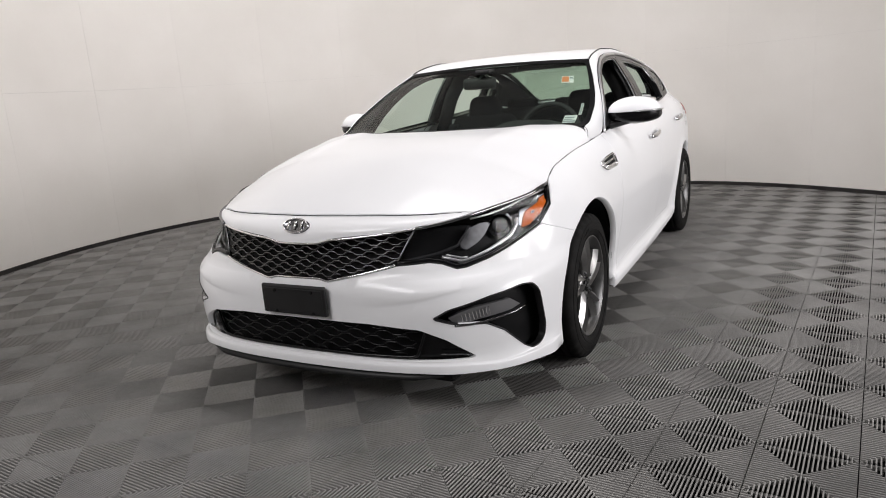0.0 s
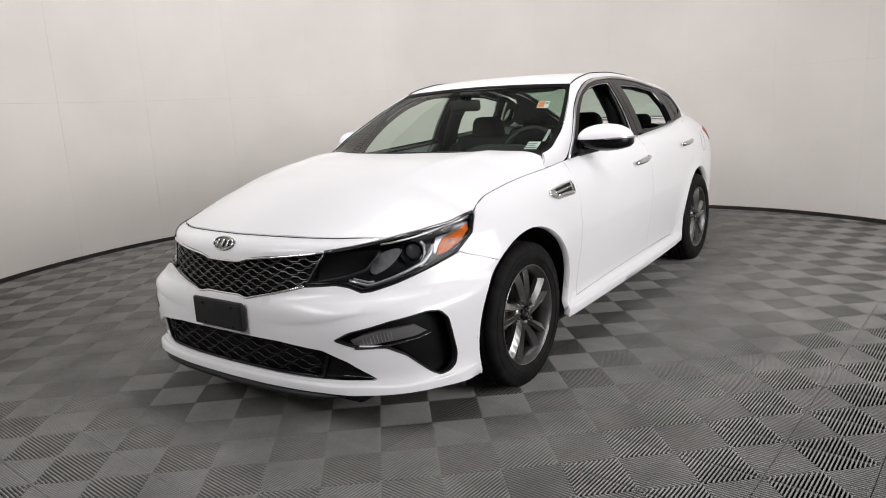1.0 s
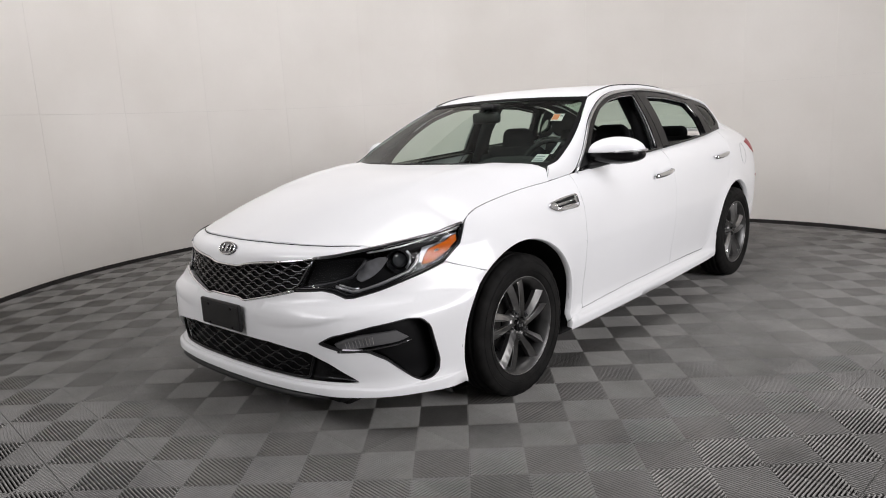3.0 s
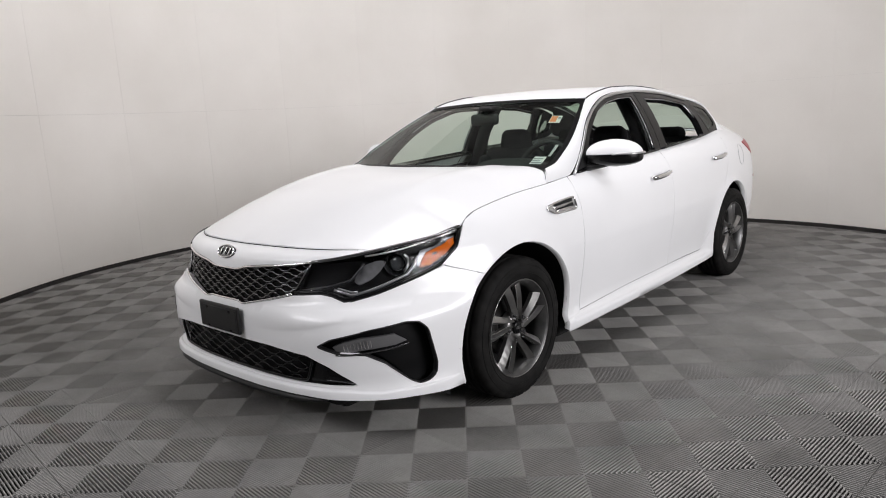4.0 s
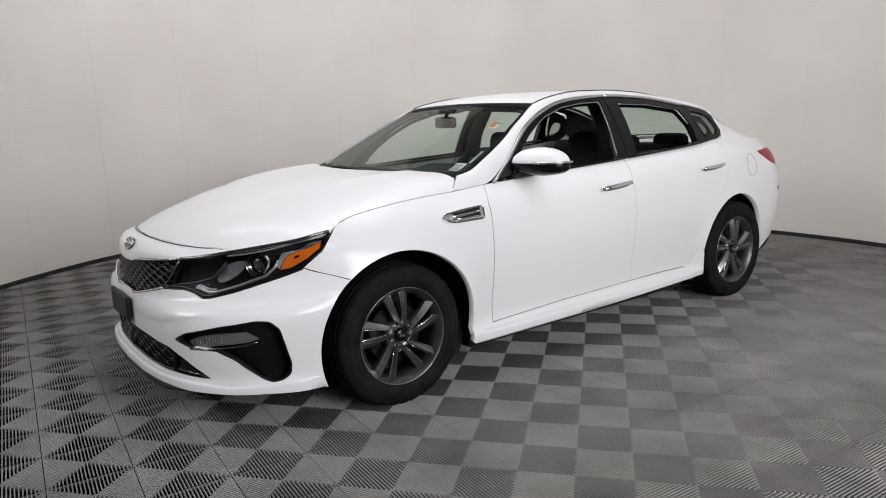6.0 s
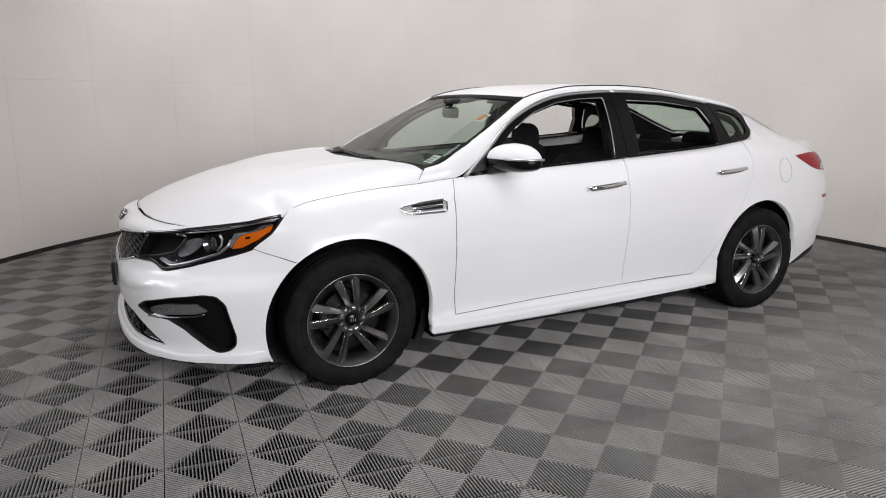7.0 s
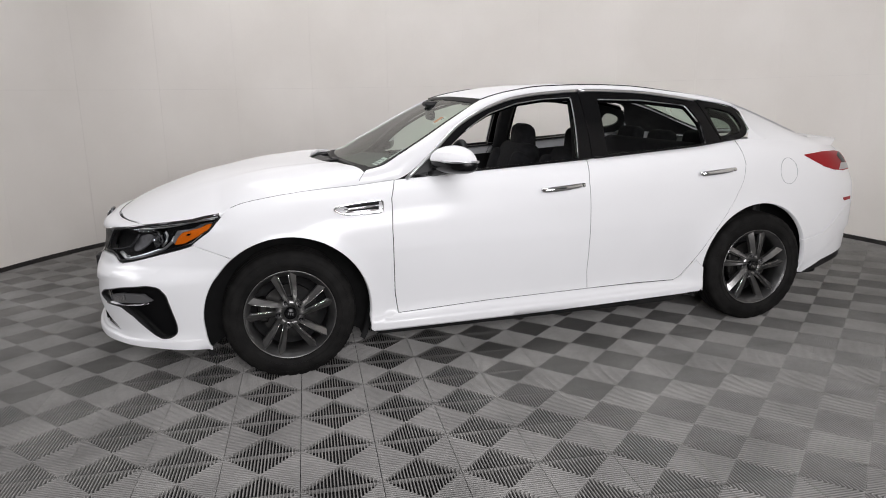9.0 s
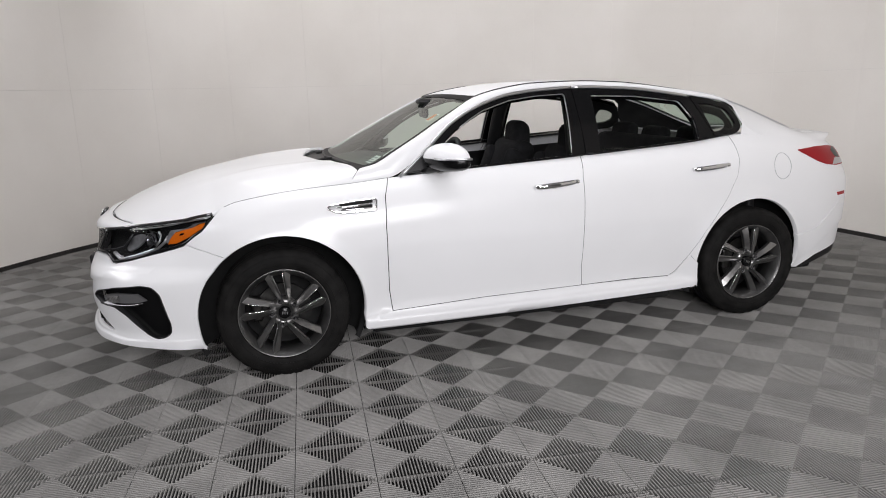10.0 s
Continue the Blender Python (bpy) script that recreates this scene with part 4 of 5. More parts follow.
def build_handle(door, y0, y1, z0, z1, mirror):
    """A chrome pull handle over its dished cup."""
    s = -1 if mirror else 1
    mid = (y0 + y1) / 2
    bm = bmesh.new()
    pts = []
    for t in np.linspace(0, 1, 12):
        y, z = y0 + (y1 - y0) * t, z0 + (z1 - z0) * t
        p = flank(y, z) + np.array([0.012 + 0.024 * math.sin(math.pi * min(1, max(0, t))) ** 0.5, 0, 0])
        pts.append((s * p[0], p[1], p[2]))
    sweep(bm, pts, 0.0158, 10, 0.75, up=(s, 0, 0), taper=lambda t: 0.75 + 0.25 * math.sin(math.pi * t) ** 0.4)
    handle = part("door_handle", bm, CHROME, door, "chrome pull handle", smooth=True)
    bm = bmesh.new()
    p = flank(y1 - 0.012, z1)
    block(bm, (s * (p[0] + 0.018), p[1] + 0.006, p[2]), (0.024, 0.036, 0.024), 0.009)
    part("handle_end", bm, CHROME, handle, smooth=True)
    bm = bmesh.new()
    n = 20
    rim, deep = [], []
    for k in range(n):
        q = 2 * math.pi * k / n
        y, z = mid - 0.02 + 0.075 * math.cos(q), (z0 + z1) / 2 + 0.036 * math.sin(q)
        p = flank(y, z)
        rim.append(bm.verts.new((s * (p[0] + 0.0012), y, z)))
        y, z = mid - 0.02 + 0.055 * math.cos(q), (z0 + z1) / 2 + 0.024 * math.sin(q)
        p = flank(y, z)
        deep.append(bm.verts.new((s * (p[0] + 0.0015), y, z)))
    for k in range(n):
        bm.faces.new((rim[k], rim[(k + 1) % n], deep[(k + 1) % n], deep[k]))
    bm.faces.new(deep)
    part("handle_cup", bm, PAINT, door, smooth=True)


def build_mirror(door, mirror):
    """A door mirror: white cap, black lower shell, lamp strip and stalk."""
    s = -1 if mirror else 1

    def shell(z_lo, z_hi, grow, mat, name, parent, label=""):
        verts, faces = [], []
        m, n = 18, 22
        for i in range(m + 1):
            v = i / m
            z = z_lo + (z_hi - z_lo) * v
            t = (z - 1.015) / (1.158 - 1.015)
            wide = max(0.0, 1 - (abs(t - 0.38) / 0.62) ** 2.4) ** 0.5 if t > 0.38 else max(0.0, 1 - (abs(t - 0.38) / 0.40) ** 3.0) ** 0.5
            for k in range(n):
                q = 2 * math.pi * k / n
                cx, cy = math.cos(q), math.sin(q)
                ex = 0.7
                px = math.copysign(abs(cx) ** ex, cx) * 0.134 * wide * grow
                py = math.copysign(abs(cy) ** ex, cy) * (0.095 if cy < 0 else 0.045) * wide * grow
                x = 0.912 + px + 0.010 * (1 - t)
                y = 0.90 + py + (x - 0.92) * 0.38
                verts.append((s * x, y, z))
        for i in range(m):
            for k in range(n):
                a, b = i * n + k, i * n + (k + 1) % n
                faces.append((a, b, b + n, a + n))
        faces.append(tuple(range(n))[::-1])
        faces.append(tuple(range(m * n, m * n + n)))
        if mirror:
            faces = [f[::-1] for f in faces]
        return link_mesh(name, verts, faces, mat, parent, label)

    cap = shell(1.080, 1.1575, 1.0, PAINT, "mirror", door, "white door mirror cap over a black shell")
    shell(1.006, 1.080, 0.99, BLACK_GLOSS, "mirror_shell", cap)
    bm = bmesh.new()
    pts = []
    for q in np.linspace(-150, 12, 16):
        c, n = math.cos(radians(q)), math.sin(radians(q))
        x = 0.912 + math.copysign(abs(c) ** 0.7, c) * 0.135 * 0.985
        pts.append((s * (x + 0.004), 0.90 + math.copysign(abs(n) ** 0.7, n) * 0.0955 * 0.985 + (x - 0.92) * 0.38, 1.082))
    sweep(bm, pts[6:], 0.0075, 8, 0.8)
    part("turn_signal", bm, LAMP_BOWL, cap, "clear turn signal strip", smooth=True)
    bm = bmesh.new()
    block(bm, (s * 0.905, 0.930, 1.080), (0.10, 0.006, 0.07), 0.002, Matrix.Rotation(radians(20 * s), 4, "Z"))
    part("mirror_glass", bm, CHROME, cap)
    bm = bmesh.new()
    sweep(bm, [(s * 0.775, 0.80, 1.005), (s * 0.83, 0.83, 1.018), (s * 0.90, 0.87, 1.035)], 0.032, 10, 0.6)
    part("mirror_stalk", bm, BLACK_SATIN, cap, smooth=True)
    # the black corner piece of the window that the stalk grows from
    tri = [(0.665, 0.998), (0.80, 1.020), (0.84, 1.075), (0.83, 1.128), (0.76, 1.075)]
    sheet("mirror_sail", cabin_side, tri, BLACK_SATIN, door, step=0.03, depth=0.01, lift=0.006, mirror=mirror)


def build_vent(car, mirror):
    """The chrome fender vent with its two dark slots."""
    s = -1 if mirror else 1
    out = [(0.258, 0.860), (0.275, 0.874), (0.38, 0.886), (0.500, 0.894), (0.512, 0.886), (0.505, 0.842), (0.490, 0.836), (0.33, 0.834), (0.295, 0.842)]
    vent = sheet("fender_vent", flank, rounded(out, 0.008), SATIN_CHROME, car, step=0.02, depth=0.01, lift=0.004, mirror=mirror, label="chrome fender vent with dark slots")
    ring = trace(rounded(out, 0.008) + [rounded(out, 0.008)[0]], 0.02)[:-1]
    p = flank(*np.array(ring).T) + np.array([0.006, 0, 0])
    p[:, 0] *= s
    part("vent_frame", sweep(bmesh.new(), p, 0.0056, 6, closed=True), CHROME, vent, smooth=True)
    for slot in ([(0.315, 0.872), (0.46, 0.885), (0.492, 0.886), (0.489, 0.873), (0.33, 0.864)], [(0.325, 0.853), (0.40, 0.858), (0.488, 0.866), (0.486, 0.846), (0.35, 0.842)]):
        sheet("slot", flank, slot, LINER, vent, step=0.02, depth=0, lift=0.0055, mirror=mirror)
    for line in ([(0.305, 0.860), (0.34, 0.8615), (0.40, 0.8655), (0.478, 0.871)], [(0.318, 0.848), (0.37, 0.848), (0.43, 0.850), (0.488, 0.852)]):
        p = flank(*np.array(line).T) + np.array([0.0075, 0, 0])
        p[:, 0] *= s
        part("bar", sweep(bmesh.new(), p, 0.0036, 6), CHROME, vent, smooth=True)


def build_headlight(car, mirror):
    s = -1 if mirror else 1
    inner = [(0.502, 0.767), (0.60, 0.782), (0.73, 0.802), (0.90, 0.818), (1.10, 0.838), (1.285, 0.858)]
    outline = [(0.437, 0.66)] + HEAD_LOW[1:-1] + [(1.283, 0.850)] + inner[::-1]
    bowl = sheet("headlight", nose, outline, LAMP_BLACK, car, step=0.03, depth=0, lift=-0.055, mirror=mirror, label="projector headlight with dark housing and amber corner")

    def ribbon(line, radius, lift, mat, name, flat=1.0):
        line = trace(line, 0.04)
        p = nose(*np.array(line).T)
        e = 0.01
        for i, (a, z) in enumerate(line):
            n = np.cross(nose(a + e, z) - nose(a - e, z), nose(a, z + e) - nose(a, z - e))
            p[i] += n / np.linalg.norm(n) * lift
        p[:, 0] *= s
        return part(name, sweep(bmesh.new(), p, radius, 8, flat), mat, bowl, smooth=True)

    # rim and bright strips
    ribbon([(a, z + 0.004) for a, z in HEAD_LOW], 0.010, -0.010, BLACK_GLOSS, "rim")
    ribbon([(0.505, 0.776), (0.60, 0.786), (0.73, 0.804), (0.90, 0.820), (1.10, 0.840), (1.288, 0.862)], 0.0075, 0.0, DARK_CHROME, "top_rim")
    ribbon([(0.72, 0.797), (0.90, 0.811), (1.10, 0.829), (1.26, 0.848)], 0.004, -0.012, LAMP_BOWL, "bright_strip")
    ribbon([(0.455, 0.667), (0.59, 0.687), (0.665, 0.704), (0.700, 0.738), (0.720, 0.768)], 0.0055, -0.026, LAMP_GREY, "bright_strip")
    ribbon([(0.60, 0.672), (0.672, 0.651), (0.70, 0.652), (0.795, 0.672), (0.94, 0.707), (0.975, 0.735), (0.99, 0.765)], 0.0068, -0.020, LAMP_BOWL, "light_guide")
    ribbon([(0.615, 0.677), (0.676, 0.661), (0.70, 0.662)], 0.0042, -0.016, LAMP_BOWL, "light_guide")
    # the projector in its reflector bowl
    c, r = nose(0.885, 0.745), 0.044
    m = Matrix.Translation((c[0] - 0.030, c[1] + 0.030, c[2])) @ Matrix.Rotation(radians(-62), 4, "Z")
    if mirror:
        m = Matrix.Diagonal((-1, 1, 1, 1)) @ m
    bm = bmesh.new()
    lathe(bm, [(0.030, r * 1.06), (0.026, r), (0.0, r * 0.86), (-0.01, r * 0.4)], 28)
    bm.transform(m)
    part("reflector", bm, DARK_CHROME, bowl, smooth=True)
    bm = bmesh.new()
    bmesh.ops.create_uvsphere(bm, u_segments=20, v_segments=12, radius=r * 0.74)
    bm.transform(m @ Matrix.Diagonal((0.55, 1, 1, 1)))
    part("projector", bm, LAMP_GLASS, bowl, smooth=True)
    ribbon([(0.925, 0.792), (0.945, 0.770), (0.945, 0.740), (0.925, 0.716)], 0.0055, -0.020, LAMP_BOWL, "bright_strip")
    # brushed shoulder between the dark box and the projector
    sheet("shoulder", nose, rounded([(0.675, 0.700), (0.715, 0.757), (0.785, 0.778), (0.84, 0.770), (0.80, 0.725), (0.755, 0.702), (0.70, 0.688)], 0.02), LAMP_SHOULDER, bowl, step=0.025, depth=0.012, lift=-0.034, mirror=mirror)
    amber = [(1.000, 0.724), (1.012, 0.755), (1.035, 0.782), (1.11, 0.801), (1.238, 0.824), (1.228, 0.806), (1.155, 0.766), (1.05, 0.728)]
    sheet("amber_reflector", nose, amber, AMBER, bowl, step=0.02, depth=0.006, lift=-0.010, mirror=mirror, label="amber side reflector")
    sheet("marker_bulb", nose, [(1.065, 0.766), (1.095, 0.770), (1.10, 0.780), (1.07, 0.777)], BLACK_GLOSS, bowl, step=0.02, depth=0, lift=-0.008, mirror=mirror)
    sheet("reflector_edge", nose, [(0.985, 0.735), (0.997, 0.728), (1.010, 0.758), (1.033, 0.785), (1.11, 0.804), (1.240, 0.827), (1.245, 0.832), (1.10, 0.811), (1.0, 0.795), (0.99, 0.76)], LAMP_SHOULDER, bowl, step=0.02, depth=0.004, lift=-0.012, mirror=mirror)
    lens = sheet("lens", nose, outline, LENS, bowl, step=0.03, depth=0, lift=-0.002, mirror=mirror)
    lens.visible_shadow = False
    # chrome post between lamp and grille
    ribbon([(0.500, 0.772), (0.464, 0.715), (0.430, 0.658)], 0.004, -0.006, DARK_CHROME, "chrome_post")


def wave_rows(name, outline, lift, rows, pitch, rise, radius, mat, parent, label=""):
    """Scale-like rows of zigzag bars that fill an outline of the nose."""
    bm = bmesh.new()
    poly = np.array(trace(outline + [outline[0]], 0.05)[:-1])
    for r, z0 in enumerate(rows):
        run = []
        a = -0.7
        shape = [(0.0, 0.0), (0.30, 0.0), (0.50, 1.0), (0.80, 1.0), (1.0, 0.0)]
        pts = []
        while a < 0.7:
            for f, h in shape[:-1]:
                aa = a + f * pitch + (0.36 * pitch * r) % pitch
                pts.append((aa, z0 + rise * h))
            a += pitch
        pts = [p for p in trace(pts, 0.012)]
        ok = inside(poly, np.array(pts))
        for p, good in zip(pts + [None], list(ok) + [False]):
            if good:
                run.append(p)
            else:
                if len(run) > 1:
                    q = nose(*np.array(run).T) + np.array([0, -lift, 0])
                    sweep(bm, q, radius, 5, 1.5, up=(0, 0, 1))
                run = []
    return part(name, bm, mat, parent, label, smooth=True)


def build_nose_parts(car):
    grille_line = two_sided(GRILLE_TOP + GRILLE_LOW)
    back = sheet("grille", nose, grille_line, LAMP_BLACK, car, step=0.05, depth=0, lift=-0.04, label="gloss black grille with scale-like bars and a chrome surround")
    wave_rows("grille_mesh", grille_line, -0.012, list(np.arange(0.588, 0.775, 0.0168)), 0.080, 0.0104, 0.0019, GRILLE_BAR, back)
    wave_rows("grille_web", grille_line, -0.022, list(np.arange(0.582, 0.775, 0.0168)), 0.080, 0.0104, 0.0032, BLACK_GLOSS, back)

    def trim(name, line, radius, lift, mat, flat=1.0, parent=back):
        line = trace(rounded(line, 0.03, closed=False), 0.03)
        p = nose(*np.array(line).T) + np.array([0, -lift, 0])
        return part(name, sweep(bmesh.new(), p, radius, 8, flat), mat, parent, smooth=True)

    half = [(0.505, 0.777), (0.455, 0.7715), (0.158, 0.7445), (0.102, 0.7300)]
    trim("chrome_top", half + [(-a, z) for a, z in half[::-1]], 0.0056, 0.001, CHROME, 0.8)
    half = [(0.425, 0.652), (0.30, 0.621), (0.146, 0.589), (0.11, 0.599)]
    trim("chrome_bottom", half + [(-a, z) for a, z in half[::-1]], 0.0048, 0.002, CHROME, 0.9)
    # badge: a plain oval plate with a raised bright rim
    bm = bmesh.new()
    lathe(bm, [(0.0, 0.001), (0.004, 0.6), (0.004, 0.94), (0.0055, 0.97), (0.004, 1.0), (-0.006, 1.02)], 32, axis="Z")
    tilt = Matrix.Translation((-0.012, -0.927, 0.795)) @ Matrix.Rotation(radians(58), 4, "X") @ Matrix.Diagonal((0.062, 0.031, 1, 1))
    bm.transform(tilt)
    badge = part("badge", bm, DARK_CHROME, car, "small oval chrome badge plate", smooth=True)
    bm = bmesh.new()
    ring = [tilt @ Vector((math.cos(q) * 0.95, math.sin(q) * 0.93, 0.0055)) for q in [2 * math.pi * k / 32 for k in range(32)]]
    sweep(bm, ring, 0.0032, 6, closed=True)
    for x in (-0.5, 0.0, 0.5):
        m = tilt @ Matrix.Translation((x, 0, 0.006)) @ Matrix.Diagonal((0.14, 1.0, 0.004, 1))
        bmesh.ops.create_cube(bm, size=1.0, matrix=m)
    part("badge_rim", bm, CHROME, badge, smooth=True)
    # plate carrier
    bm = bmesh.new()
    block(bm, (-0.004, -1.0, 0.516), (0.312, 0.018, 0.120), 0.008)
    plate = part("plate_holder", bm, BLACK_SATIN, car, "empty black licence plate holder")
    bm = bmesh.new()
    block(bm, (-0.004, -1.0085, 0.516), (0.284, 0.004, 0.092), 0.002)
    part("plate_face", bm, BLACK_SATIN, plate)
    for x in (-0.09, 0.09):
        part("screw", rod(bmesh.new(), (x, -1.008, 0.552), (x, -1.013, 0.552), 0.006), BLACK_GLOSS, plate)
        part("screw", rod(bmesh.new(), (x, -1.008, 0.468), (x, -1.013, 0.468), 0.005), BLACK_GLOSS, plate)
    # lower intake
    low = two_sided(INTAKE)
    intake = sheet("lower_intake", nose, low, LAMP_BLACK, car, step=0.05, depth=0, lift=-0.06, label="black lower intake with scale-like mesh")
    wave_rows("intake_mesh", two_sided([(0.0, 0.434), (0.49, 0.408), (0.465, 0.30), (0.0, 0.30)]), -0.03, list(np.arange(0.296, 0.44, 0.0220)), 0.115, 0.0140, 0.0030, BLACK_GLOSS, intake)
    for s in (1, -1):
        pts = [(s * 0.515, 0.405), (s * 0.478, 0.304), (s * 0.455, 0.298), (0.0, 0.299)]
        trim("intake_frame", pts, 0.007, -0.02, BLACK_GLOSS, 1.0, intake)
        blade = [(s * 0.52, 0.400), (s * 0.605, 0.360), (s * 0.698, 0.292), (s * 0.49, 0.295)]
        sheet("intake_cheek", nose, blade if s > 0 else blade[::-1], BLACK_GLOSS, intake, step=0.03, depth=0.0, lift=-0.03)
        trim("cheek_edge", [(s * 0.57, 0.312), (s * 0.64, 0.306), (s * 0.69, 0.294)], 0.0025, -0.012, DARK_CHROME, 1.0, intake)
    # under-lip
    bm = bmesh.new()
    lip = [nose(a, 0.238) + np.array([0, 0.022, -0.010]) for a in np.linspace(-0.57, 0.57, 45)]
    sweep(bm, lip, 0.022, 8, 0.7, taper=lambda t: min(1.0, 0.25 + 8 * min(t, 1 - t)))
    part("under_lip", bm, BLACK_SATIN, car, smooth=True)


def build_fog(car, mirror):
    s = -1 if mirror else 1
    pocket = sheet("fog_pocket", nose, FOG, LAMP_BLACK, car, step=0.03, depth=0, lift=-0.055, mirror=mirror, label="black fog lamp pocket")
    rim = trace(rounded(FOG, 0.012) + [rounded(FOG, 0.012)[0]], 0.03)[:-1]
    p = nose(*np.array(rim).T)
    p[:, 0] *= s
    sheet("pocket_frame", nose, rounded(scaled(FOG, 1.022), 0.016), BLACK_SATIN, pocket, holes=[rounded(FOG, 0.012)], step=0.03, depth=0.03, lift=0.0015, mirror=mirror)
    part("pocket_rim", sweep(bmesh.new(), p, 0.003, 6, closed=True), BLACK_SATIN, pocket, smooth=True)
    lens = [(0.615, 0.449), (0.66, 0.466), (0.725, 0.479), (0.895, 0.486), (0.948, 0.452), (0.90, 0.441), (0.80, 0.434), (0.67, 0.424), (0.63, 0.432)]
    lamp = sheet("fog_lamp", nose, lens, FOG_LENS, pocket, step=0.02, depth=0.02, lift=-0.024, mirror=mirror, label="slim horizontal fog lamp")
    for k in range(9):
        a = 0.66 + 0.014 * k
        q = [nose(a, 0.432 + 0.0016 * k), nose(a - 0.006, 0.458 + 0.0024 * k)]
        q = np.array(q) + np.array([0, 0.018, 0])
        q[:, 0] *= s
        part("rib", sweep(bmesh.new(), q, 0.0024, 5), CHROME, lamp)
    edge = [(0.635, 0.424), (0.70, 0.422), (0.80, 0.430), (0.90, 0.438), (0.948, 0.449)]
    q = nose(*np.array(trace(edge, 0.03)).T)
    q[:, 0] *= s
    part("lamp_sill", sweep(bmesh.new(), q, 0.004, 6), DARK_CHROME, lamp, smooth=True)


def build_tail(car, mirror):
    shape = [(3.175, 0.999), (3.26, 0.955), (3.34, 0.918), (3.43, 0.896), (3.58, 0.882), (3.76, 0.882), (3.78, 0.985), (3.57, 1.004), (3.35, 1.008)]
    lamp = sheet("tail_light", flank, rounded(shape, 0.012), RED_LENS, car, step=0.03, depth=0.01, lift=0.005, mirror=mirror, label="red tail light with a clear lower band")
    sheet("clear_band", flank, [(3.50, 0.892), (3.58, 0.888), (3.75, 0.888), (3.75, 0.918), (3.60, 0.93), (3.57, 0.925)], LAMP_BOWL, lamp, step=0.03, depth=0, lift=0.0065, mirror=mirror)
    sheet("dark_edge", flank, [(3.555, 0.975), (3.60, 0.932), (3.70, 0.924), (3.69, 0.990), (3.64, 0.99)], BLACK_GLOSS, lamp, step=0.03, depth=0, lift=0.0065, mirror=mirror)
    sheet("rear_reflector", flank, [(3.55, 0.710), (3.67, 0.710), (3.67, 0.690), (3.565, 0.690)], RED_LENS, car, step=0.03, depth=0.004, lift=0.004, mirror=mirror, label="small red rear side reflector")
    # fuel flap outline
    if not mirror:
        pts = [flank(3.034 + 0.066 * math.cos(q), 0.912 + 0.078 * math.sin(q)) for q in [2 * math.pi * k / 40 for k in range(40)]]
        part("fuel_flap_gap", sweep(bmesh.new(), pts, 0.0013, 5, closed=True), GREY_PRINT, car, smooth=True)


